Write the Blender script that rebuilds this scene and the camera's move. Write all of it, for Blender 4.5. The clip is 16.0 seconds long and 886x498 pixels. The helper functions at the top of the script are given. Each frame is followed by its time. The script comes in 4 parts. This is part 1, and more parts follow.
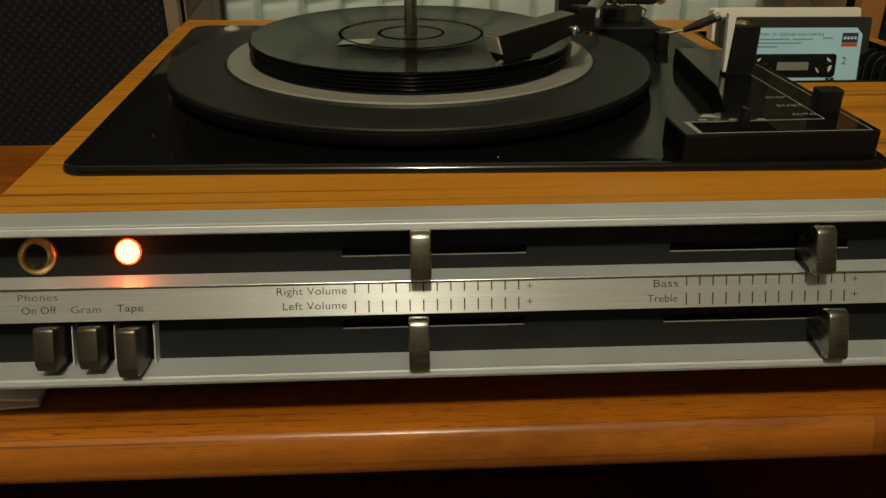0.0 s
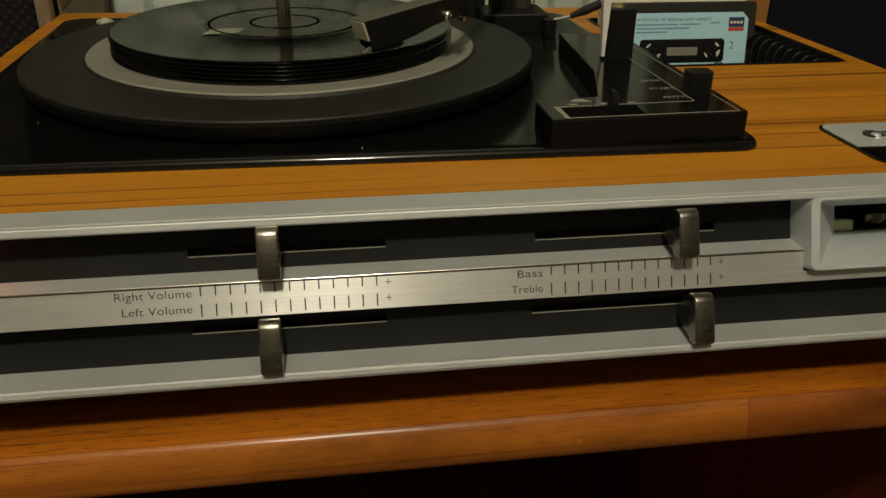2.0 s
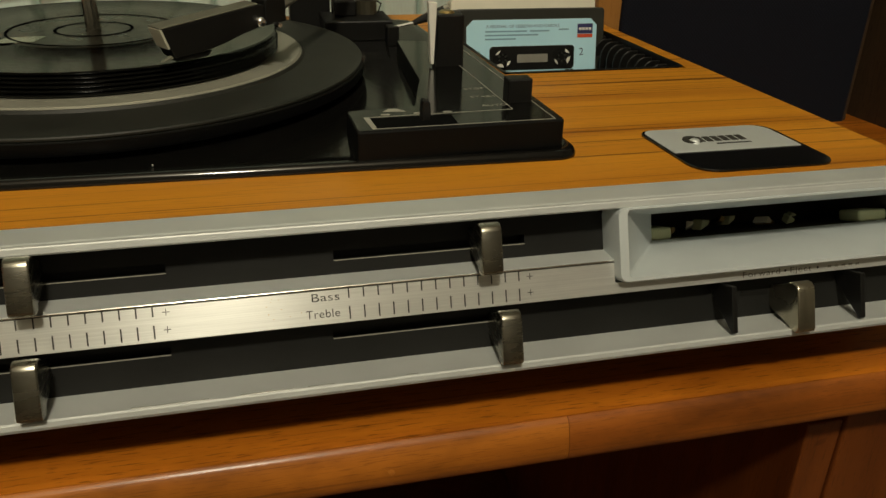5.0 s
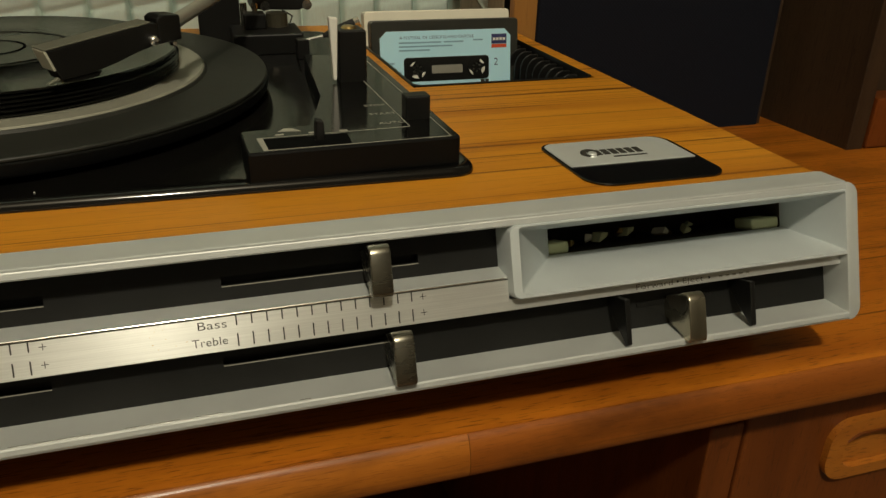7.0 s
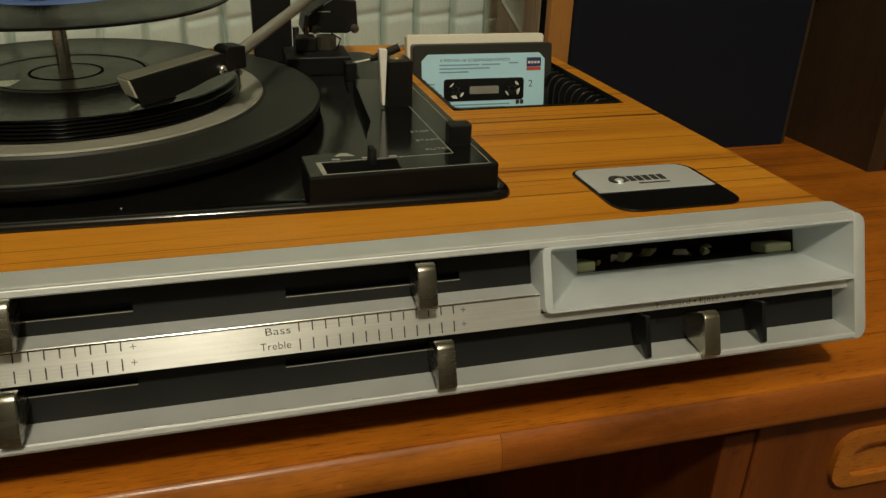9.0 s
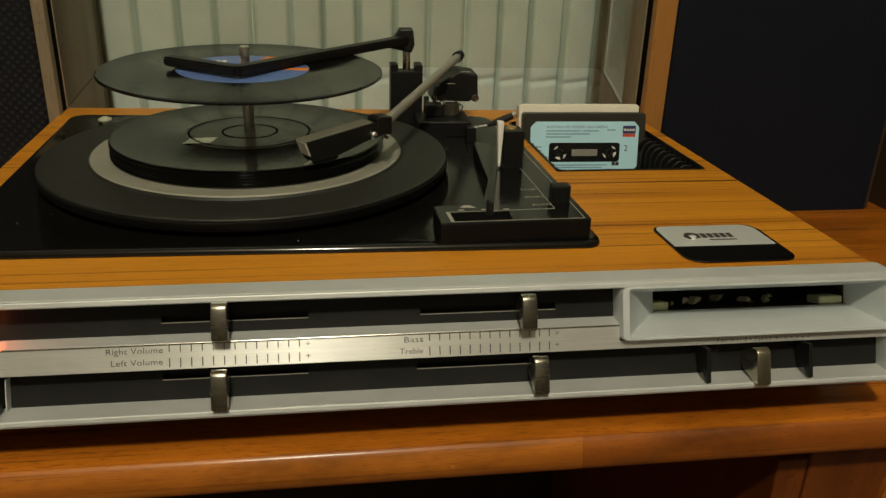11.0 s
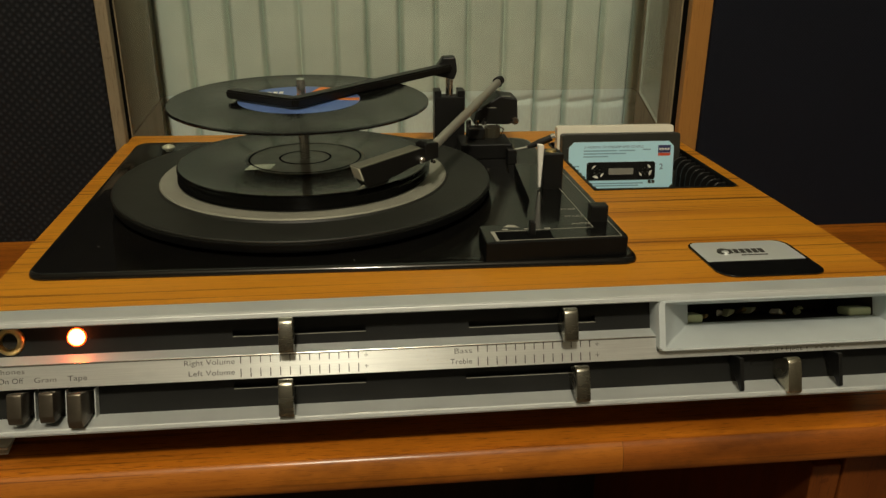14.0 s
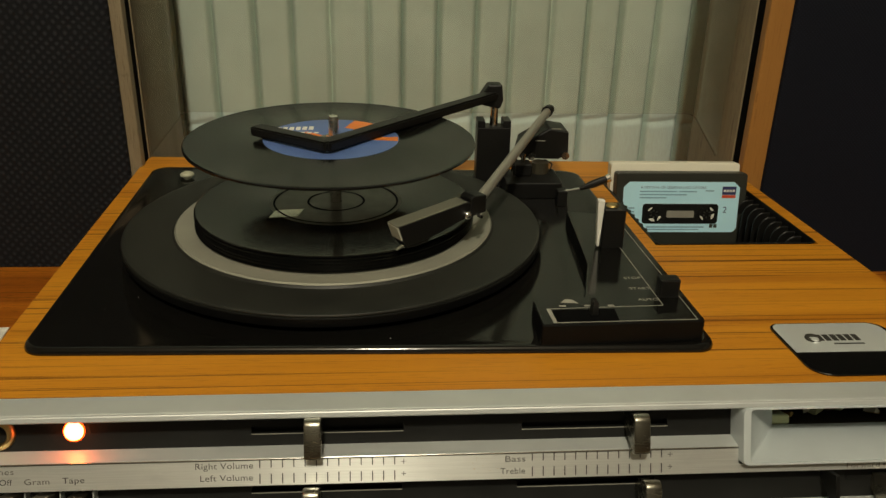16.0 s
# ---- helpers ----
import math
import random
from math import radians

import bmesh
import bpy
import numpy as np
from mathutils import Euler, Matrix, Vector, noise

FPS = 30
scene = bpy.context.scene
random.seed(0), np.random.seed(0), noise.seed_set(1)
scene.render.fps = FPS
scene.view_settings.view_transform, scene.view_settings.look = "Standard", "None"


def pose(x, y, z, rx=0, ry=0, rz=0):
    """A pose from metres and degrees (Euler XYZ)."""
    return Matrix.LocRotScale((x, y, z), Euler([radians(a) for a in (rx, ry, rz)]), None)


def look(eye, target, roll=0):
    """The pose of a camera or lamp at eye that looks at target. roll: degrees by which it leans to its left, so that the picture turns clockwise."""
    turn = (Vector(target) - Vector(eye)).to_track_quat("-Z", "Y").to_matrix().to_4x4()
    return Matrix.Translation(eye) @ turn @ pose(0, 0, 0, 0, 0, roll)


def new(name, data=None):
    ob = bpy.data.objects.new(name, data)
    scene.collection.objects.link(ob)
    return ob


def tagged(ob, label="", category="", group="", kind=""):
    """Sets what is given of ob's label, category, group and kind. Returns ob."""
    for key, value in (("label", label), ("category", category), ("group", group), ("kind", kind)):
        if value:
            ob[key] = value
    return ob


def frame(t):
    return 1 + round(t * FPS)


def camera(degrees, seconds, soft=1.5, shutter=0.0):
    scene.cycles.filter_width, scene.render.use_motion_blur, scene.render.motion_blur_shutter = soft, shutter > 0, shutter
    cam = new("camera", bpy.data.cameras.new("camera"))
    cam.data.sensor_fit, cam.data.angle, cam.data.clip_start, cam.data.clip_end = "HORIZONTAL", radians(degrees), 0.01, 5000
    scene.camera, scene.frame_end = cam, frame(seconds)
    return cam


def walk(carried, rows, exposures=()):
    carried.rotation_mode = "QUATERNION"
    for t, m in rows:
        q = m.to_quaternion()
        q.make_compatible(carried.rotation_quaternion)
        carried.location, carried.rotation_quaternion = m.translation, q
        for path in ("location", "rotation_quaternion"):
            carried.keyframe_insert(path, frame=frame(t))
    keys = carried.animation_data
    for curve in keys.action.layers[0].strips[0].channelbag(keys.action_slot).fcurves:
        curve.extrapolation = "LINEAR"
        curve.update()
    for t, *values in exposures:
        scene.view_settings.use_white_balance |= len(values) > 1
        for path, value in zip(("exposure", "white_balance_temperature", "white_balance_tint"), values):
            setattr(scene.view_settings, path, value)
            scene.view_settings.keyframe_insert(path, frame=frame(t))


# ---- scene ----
cam = camera(57.6, 16.0, soft=1.45)
PATH = [
    (0, (-0.046, -0.26, 0.203), (0.049, 1.527, -0.69), 0.2),
    (0.5, (-0.041, -0.26, 0.2), (0.118, 1.519, -0.699), 0.7),
    (1, (-0.032, -0.258, 0.199), (0.142, 1.52, -0.699), 0.4),
    (1.5, (-0.024, -0.254, 0.197), (0.162, 1.522, -0.705), -0.0),
    (2, (-0.015, -0.25, 0.196), (0.23, 1.519, -0.705), 0.4),
    (2.5, (-0.005, -0.248, 0.193), (0.286, 1.515, -0.704), 0.6),
    (3, (0.0, -0.247, 0.195), (0.353, 1.507, -0.699), 1.1),
    (3.5, (0.005, -0.246, 0.195), (0.363, 1.507, -0.7), 0.8),
    (4, (0.015, -0.244, 0.194), (0.38, 1.509, -0.698), 0.6),
    (4.5, (0.022, -0.242, 0.191), (0.44, 1.503, -0.693), 1.2),
    (5, (0.03, -0.239, 0.192), (0.481, 1.499, -0.688), 1.5),
    (7.5, (0.052, -0.241, 0.199), (0.631, 1.462, -0.675), 1.7),
    (8, (0.052, -0.242, 0.201), (0.615, 1.466, -0.675), 1.4),
    (8.5, (0.048, -0.249, 0.211), (0.58, 1.467, -0.669), 1.4),
    (9, (0.037, -0.265, 0.219), (0.545, 1.461, -0.655), 2.1),
    (9.5, (0.026, -0.292, 0.231), (0.516, 1.46, -0.602), 2.7),
    (10, (0.016, -0.316, 0.241), (0.428, 1.473, -0.553), 2.5),
    (12.5, (0.008, -0.369, 0.261), (0.219, 1.464, -0.512), 1.0),
    (13, (0.004, -0.374, 0.264), (0.206, 1.462, -0.503), 0.4),
    (13.5, (0.002, -0.374, 0.268), (0.197, 1.461, -0.502), 0.3),
    (14, (0.002, -0.374, 0.267), (0.192, 1.472, -0.481), 0.2),
    (14.5, (0.0, -0.373, 0.267), (0.189, 1.473, -0.479), 0.3),
    (15, (-0.001, -0.364, 0.272), (0.177, 1.482, -0.476), 0.4),
    (15.5, (0.0, -0.342, 0.282), (0.169, 1.499, -0.48), 0.6),
    (16, (-0.007, -0.299, 0.292), (0.133, 1.531, -0.502), 1.3),
]
walk(cam, [(t, look(eye, target, roll)) for t, eye, target, roll in PATH], ((0, -0.31), (2, -0.35), (3, -0.18), (5, -0.10), (8, -0.08), (12, -0.01), (16, 0.0)))
# ---------------------------------------------------------------- light
world = bpy.data.worlds.new("room_air")
scene.world = world
world.use_nodes = True
world.node_tree.nodes["Background"].inputs["Color"].default_value = (1.0, 0.80, 0.55, 1)
world.node_tree.nodes["Background"].inputs["Strength"].default_value = 0.02


bulb = bpy.data.lights.new("ceiling_lamp", "POINT")
bulb.energy, bulb.color, bulb.shadow_soft_size = 65, (1.0, 0.92, 0.715), 0.06
new("ceiling_lamp", bulb).location = (-0.07, -1.02, 1.42)


# ---------------------------------------------------------------- materials
def nodes_of(name):
    m = bpy.data.materials.new(name)
    m.use_nodes = True
    nt = m.node_tree
    return m, nt, nt.nodes["Principled BSDF"]


def link_coord(nt, scale=(1, 1, 1), turn=(0, 0, 0)):
    tc = nt.nodes.new("ShaderNodeTexCoord")
    mp = nt.nodes.new("ShaderNodeMapping")
    mp.inputs["Scale"].default_value = scale
    mp.inputs["Rotation"].default_value = turn
    nt.links.new(tc.outputs["Object"], mp.inputs["Vector"])
    return mp.outputs["Vector"]


def noise_tex(nt, vec, scale, detail=4, rough=0.55, distort=0.0):
    n = nt.nodes.new("ShaderNodeTexNoise")
    n.inputs["Scale"].default_value = scale
    n.inputs["Detail"].default_value = detail
    n.inputs["Roughness"].default_value = rough
    n.inputs["Distortion"].default_value = distort
    nt.links.new(vec, n.inputs["Vector"])
    return n.outputs["Fac"]


def ramp(nt, fac, stops):
    r = nt.nodes.new("ShaderNodeValToRGB")
    els = r.color_ramp.elements
    while len(els) < len(stops):
        els.new(0.5)
    for e, (p, c) in zip(els, stops):
        e.position, e.color = p, (*c, 1)
    nt.links.new(fac, r.inputs["Fac"])
    return r.outputs["Color"]


def mix(nt, a, b, fac, kind="MIX"):
    n = nt.nodes.new("ShaderNodeMix")
    n.data_type, n.blend_type = "RGBA", kind
    for sock, val in ((n.inputs[6], a), (n.inputs[7], b), (n.inputs[0], fac)):
        if isinstance(val, bpy.types.NodeSocket):
            nt.links.new(val, sock)
        else:
            sock.default_value = val if not isinstance(val, tuple) else (*val, 1)
    return n.outputs[2]


def bump(nt, bsdf, height, strength, dist=0.0005):
    b = nt.nodes.new("ShaderNodeBump")
    b.inputs["Strength"].default_value = strength
    b.inputs["Distance"].default_value = dist
    nt.links.new(height, b.inputs["Height"])
    nt.links.new(b.outputs["Normal"], bsdf.inputs["Normal"])


def gloss_range(nt, bsdf, fac, lo, hi):
    m = nt.nodes.new("ShaderNodeMapRange")
    m.inputs["To Min"].default_value, m.inputs["To Max"].default_value = lo, hi
    nt.links.new(fac, m.inputs["Value"])
    nt.links.new(m.outputs["Result"], bsdf.inputs["Roughness"])


def wood(name, light, mid, dark, stretch=(2.0, 26, 26), rough=(0.32, 0.5), lines=0.5, coat=0.0, pores=0.5, thin=0.34, wear=0.0):
    """Wood with its grain along x: wide tone bands, fine dark lines and short pores."""
    m, nt, b = nodes_of(name)
    vec = link_coord(nt, stretch)
    wide = noise_tex(nt, vec, 1.0, 3, 0.5, 0.4)
    base = ramp(nt, wide, ((0.3, mid), (0.52, light), (0.72, mid)))
    vec2 = link_coord(nt, (stretch[0] * 1.1, stretch[1] * 12, stretch[2] * 12))
    fine = noise_tex(nt, vec2, 1.0, 5, 0.6, 0.6)
    line = ramp(nt, fine, ((thin, (1, 1, 1)), (thin + 0.03, (0, 0, 0)), (1.0, (0, 0, 0))))
    where = noise_tex(nt, link_coord(nt, (stretch[0] * 1.5, stretch[1] * 0.9, stretch[2] * 0.9)), 1.0, 2, 0.5)
    line = mix(nt, (0, 0, 0), line, ramp(nt, where, ((0.38, (0.25, 0.25, 0.25)), (0.53, (1, 1, 1)))))
    lf = nt.nodes.new("ShaderNodeMath")
    lf.operation = "MULTIPLY"
    lf.inputs[1].default_value = lines
    nt.links.new(line, lf.inputs[0])
    col = mix(nt, base, dark, lf.outputs[0])
    vec3 = link_coord(nt, (stretch[0] * 48, stretch[1] * 34, stretch[2] * 40))
    pore = noise_tex(nt, vec3, 1.0, 2, 0.6)
    pr = ramp(nt, pore, ((0.34, (1, 1, 1)), (0.43, (0, 0, 0)), (1.0, (0, 0, 0))))
    pf = nt.nodes.new("ShaderNodeMath")
    pf.operation = "MULTIPLY"
    pf.inputs[1].default_value = pores
    nt.links.new(pr, pf.inputs[0])
    col = mix(nt, col, dark, pf.outputs[0])
    if wear:
        blot = noise_tex(nt, link_coord(nt, (7, 16, 16)), 1.0, 5, 0.65)
        col = mix(nt, col, tuple(c * 0.35 for c in mid), ramp(nt, blot, ((0.52, (0, 0, 0)), (0.72, (wear, wear, wear)))))
    nt.links.new(col, b.inputs["Base Color"])
    gloss_range(nt, b, wide, *rough)
    bump(nt, b, fine, 0.2, 0.0004)
    b.inputs["Coat Weight"].default_value = coat
    b.inputs["Specular IOR Level"].default_value = 0.26 if coat else 0.34
    b.inputs["Coat Roughness"].default_value = 0.19
    nt.links.new(b.inputs["Normal"].links[0].from_socket, b.inputs["Coat Normal"])
    return m


def plain(name, colour, rough=0.5, metal=0.0, vary=0.12, scale=60, bumpy=0.05, stretch=(1, 1, 1), spec=0.5):
    """A painted, moulded or metal surface with slight uneven tone and gloss."""
    m, nt, b = nodes_of(name)
    vec = link_coord(nt, stretch)
    a = noise_tex(nt, vec, scale, 3)
    fine = noise_tex(nt, vec, scale * 14, 2)
    dark = tuple(c * (1 - vary) for c in colour)
    lite = tuple(min(1, c * (1 + vary)) for c in colour)
    nt.links.new(ramp(nt, a, ((0.3, dark), (0.7, lite))), b.inputs["Base Color"])
    gloss_range(nt, b, a, rough * 0.85, min(1, rough * 1.15))
    b.inputs["Metallic"].default_value = metal
    b.inputs["Specular IOR Level"].default_value = spec
    if bumpy:
        bump(nt, b, fine, bumpy, 0.0003)
    return m


def brushed(name, colour, rough):
    """Metal brushed along x, with long scratches, a vertical spread of gloss and faint stains."""
    m, nt, b = nodes_of(name)
    scr = noise_tex(nt, link_coord(nt, (30, 2600, 2600)), 1.0, 3)
    stain = noise_tex(nt, link_coord(nt, (40, 90, 90)), 1.0, 4)
    c = ramp(nt, scr, ((0.25, tuple(k * 0.82 for k in colour)), (0.75, colour)))
    c = mix(nt, c, tuple(k * 0.72 for k in colour), ramp(nt, stain, ((0.55, (0, 0, 0)), (0.8, (0.6, 0.6, 0.6)))))
    nt.links.new(c, b.inputs["Base Color"])
    b.inputs["Metallic"].default_value = 0.6
    gloss_range(nt, b, stain, rough * 0.85, rough * 1.2)
    tan = nt.nodes.new("ShaderNodeTangent")
    tan.direction_type, tan.axis = "RADIAL", "X"
    nt.links.new(tan.outputs["Tangent"], b.inputs["Tangent"])
    b.inputs["Anisotropic"].default_value = 0.9
    bump(nt, b, scr, 0.04, 0.0002)
    return m


M = {}
M["teak"] = wood("teak_veneer", (0.60, 0.243, 0.014), (0.45, 0.160, 0.008), (0.10, 0.026, 0.003), (1.3, 32, 32), (0.38, 0.52), 0.85, 0.0, 0.22, 0.403)
M["teak_side"] = wood("teak_veneer_side", (0.36, 0.17, 0.04), (0.28, 0.125, 0.028), (0.10, 0.03, 0.006), (30, 30, 1.2), (0.42, 0.55), 0.45, 0.0, 0.25)
M["dull_side"] = wood("dull_brown_veneer", (0.25, 0.20, 0.125), (0.20, 0.158, 0.095), (0.10, 0.07, 0.04), (30, 30, 2.0), (0.5, 0.6), 0.5)
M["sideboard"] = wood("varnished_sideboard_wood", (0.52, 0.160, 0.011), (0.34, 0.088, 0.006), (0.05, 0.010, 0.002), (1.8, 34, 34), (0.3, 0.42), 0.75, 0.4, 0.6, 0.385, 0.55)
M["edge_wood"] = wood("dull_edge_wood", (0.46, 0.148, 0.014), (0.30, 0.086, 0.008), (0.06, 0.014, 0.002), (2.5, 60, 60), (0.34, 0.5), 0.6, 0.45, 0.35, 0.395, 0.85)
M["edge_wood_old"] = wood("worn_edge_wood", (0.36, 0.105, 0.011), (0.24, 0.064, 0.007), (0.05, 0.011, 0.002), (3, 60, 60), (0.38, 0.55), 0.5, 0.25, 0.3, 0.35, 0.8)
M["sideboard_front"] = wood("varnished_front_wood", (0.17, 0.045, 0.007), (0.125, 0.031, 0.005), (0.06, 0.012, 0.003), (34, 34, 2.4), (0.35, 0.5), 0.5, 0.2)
M["drawer_pull"] = wood("pale_pull_wood", (0.44, 0.15, 0.018), (0.34, 0.105, 0.012), (0.09, 0.025, 0.005), (3, 30, 30), (0.35, 0.5), 0.4, 0.2)
M["silver"] = plain("silver_paint", (0.61, 0.635, 0.62), 0.46, 0.4, 0.05, 40, 0.03)
M["bay_silver"] = plain("matt_silver_paint", (0.60, 0.645, 0.65), 0.5, 0.25, 0.04, 40, 0.03)
M["aluminium"] = brushed("brushed_aluminium", (0.80, 0.805, 0.765), 0.34)
M["black_panel"] = plain("black_panel_paint", (0.0095, 0.0095, 0.0085), 0.5, 0, 0.2, 40, 0.03, spec=0.25)
M["black_plate"] = plain("black_enamel_plate", (0.006, 0.0056, 0.0048), 0.11, 0, 0.2, 30, 0.01, spec=0.5)
M["black_plastic"] = plain("black_plastic", (0.007, 0.0067, 0.006), 0.42, 0, 0.15, 50, 0.03, spec=0.35)
M["gloss_black"] = plain("glossy_black_plastic", (0.005, 0.0048, 0.0042), 0.12, 0, 0.15, 50, 0.008, spec=0.5)
M["rubber"] = plain("rubber_mat", (0.020, 0.0205, 0.0165), 0.5, 0, 0.25, 40, 0.05, spec=0.33)
M["mat_grey"] = plain("grey_mat_ring", (0.30, 0.295, 0.235), 0.5, 0.2, 0.08, 30, 0.03)
M["chrome"] = plain("chrome", (0.75, 0.73, 0.68), 0.16, 1.0, 0.03, 30, 0.0)
M["bright_chrome"] = plain("bright_chrome", (0.90, 0.89, 0.85), 0.22, 1.0, 0.02, 30, 0.0)
M["knob_metal"] = plain("dark_satin_metal", (0.30, 0.285, 0.235), 0.27, 1.0, 0.08, 60, 0.05, (1, 1, 6))
M["button_metal"] = plain("dull_brown_metal", (0.15, 0.128, 0.098), 0.38, 0.9, 0.12, 70, 0.05)
M["brass"] = plain("worn_brass", (0.60, 0.43, 0.18), 0.3, 1.0, 0.1, 80, 0.05)
M["tube"] = plain("satin_grey_tube", (0.42, 0.40, 0.34), 0.4, 0.6, 0.05, 60, 0.02)
M["lever_metal"] = plain("pale_satin_metal", (0.50, 0.465, 0.365), 0.27, 1.0, 0.08, 60, 0.05)
M["spindle_steel"] = plain("polished_steel", (0.74, 0.74, 0.66), 0.24, 0.92, 0.04, 60, 0.0)
M["head_grey"] = plain("pale_grey_plastic", (0.58, 0.57, 0.45), 0.38, 0.15, 0.06, 60, 0.02)
M["head_top"] = plain("grey_green_plastic", (0.16, 0.16, 0.118), 0.42, 0.1, 0.08, 60, 0.02)
M["foil"] = plain("silvery_foil", (0.92, 0.90, 0.80), 0.16, 0.9, 0.05, 60, 0.02)
M["black_rim"] = plain("deep_black_rim", (0.0035, 0.0034, 0.003), 0.5, 0, 0.15, 50, 0.02, spec=0.15)
M["sticker"] = plain("faded_paper", (0.60, 0.60, 0.46), 0.4, 0, 0.1, 60, 0.02)
M["ink"] = plain("black_ink", (0.03, 0.028, 0.022), 0.6, 0, 0.1, 60, 0)
M["void"] = plain("matt_black_hollow", (0.003, 0.003, 0.003), 0.9, 0, 0.1, 50, 0, spec=0.05)
M["amber"] = plain("brown_smoked_plastic", (0.045, 0.040, 0.026), 0.35, 0, 0.1, 50, 0)
M["worn_ink"] = plain("worn_ink", (0.13, 0.12, 0.10), 0.6, 0, 0.1, 60, 0)
M["dark_wood"] = wood("dark_brown_wood", (0.050, 0.029, 0.014), (0.036, 0.020, 0.009), (0.01, 0.004, 0.002), (30, 30, 2.0), (0.5, 0.65), 0.5)
M["dim_ink"] = plain("grey_ink", (0.30, 0.29, 0.24), 0.6, 0, 0.1, 60, 0)
M["paper"] = plain("white_paper", (0.78, 0.76, 0.68), 0.7, 0, 0.04, 40, 0.05)
M["label_blue"] = plain("pale_blue_label", (0.50, 0.80, 0.92), 0.5, 0, 0.03, 30, 0.02)
M["white_plastic"] = plain("cream_plastic", (0.80, 0.76, 0.62), 0.4, 0, 0.04, 30, 0.02)
M["knob_cream"] = plain("greenish_cream_plastic", (0.55, 0.55, 0.40), 0.3, 0.2, 0.06, 60, 0.02)
M["guide"] = plain("pale_green_plastic", (0.62, 0.66, 0.40), 0.4, 0, 0.05, 60, 0.03)
M["dusty"] = plain("dusty_brown_plastic", (0.040, 0.034, 0.024), 0.7, 0, 0.35, 90, 0.1, spec=0.3)
M["shell"] = plain("charcoal_shell_plastic", (0.022, 0.023, 0.017), 0.45, 0, 0.1, 50, 0.03)
M["window"] = plain("dark_window_plastic", (0.012, 0.012, 0.011), 0.2, 0, 0.1, 50, 0)
M["reel_white"] = plain("white_reel_plastic", (0.70, 0.68, 0.60), 0.4, 0, 0.1, 50, 0)
M["reel"] = plain("grey_reel_plastic", (0.26, 0.25, 0.21), 0.4, 0, 0.1, 50, 0)
M["red_ink"] = plain("red_print", (0.62, 0.08, 0.03), 0.5, 0, 0.05, 40, 0)
M["navy_ink"] = plain("navy_print", (0.03, 0.035, 0.12), 0.5, 0, 0.05, 40, 0)
M["soft_blue_ink"] = plain("blue_print", (0.22, 0.38, 0.48), 0.5, 0, 0.05, 40, 0)
M["record_blue"] = plain("blue_record_label", (0.10, 0.17, 0.40), 0.45, 0, 0.1, 60, 0)
M["record_orange"] = plain("orange_print", (0.80, 0.22, 0.03), 0.5, 0, 0.1, 60, 0)
M["record_dark"] = plain("dark_record_label", (0.18, 0.17, 0.13), 0.24, 0, 0.15, 60, 0.02)
M["wall"] = plain("room_wall_paint", (0.27, 0.25, 0.21), 0.8, 0, 0.08, 4, 0.05)
M["carpet"] = plain("brown_carpet", (0.20, 0.14, 0.09), 0.95, 0, 0.3, 30, 0.4)
M["white_wall"] = plain("ceiling_paint", (0.40, 0.37, 0.31), 0.85, 0, 0.04, 4, 0.05)


def vinyl():
    m, nt, b = nodes_of("black_vinyl")
    tc = nt.nodes.new("ShaderNodeTexCoord")
    ln = nt.nodes.new("ShaderNodeVectorMath")
    ln.operation = "MULTIPLY"
    ln.inputs[1].default_value = (1, 1, 0)
    nt.links.new(tc.outputs["Object"], ln.inputs[0])
    le = nt.nodes.new("ShaderNodeVectorMath")
    le.operation = "LENGTH"
    nt.links.new(ln.outputs["Vector"], le.inputs[0])
    n = nt.nodes.new("ShaderNodeTexNoise")
    n.noise_dimensions = "1D"
    n.inputs["Scale"].default_value = 2600
    n.inputs["Detail"].default_value = 3
    nt.links.new(le.outputs["Value"], n.inputs["W"])
    b.inputs["Base Color"].default_value = (0.005, 0.0049, 0.0042, 1)
    b.inputs["Specular IOR Level"].default_value = 0.4
    gloss_range(nt, b, n.outputs["Fac"], 0.10, 0.24)
    tan = nt.nodes.new("ShaderNodeTangent")
    tan.direction_type, tan.axis = "RADIAL", "Z"
    nt.links.new(tan.outputs["Tangent"], b.inputs["Tangent"])
    b.inputs["Anisotropic"].default_value = 0.6
    b.inputs["Anisotropic Rotation"].default_value = 0.25
    bump(nt, b, n.outputs["Fac"], 0.08, 0.0002)
    return m


M["vinyl"] = vinyl()


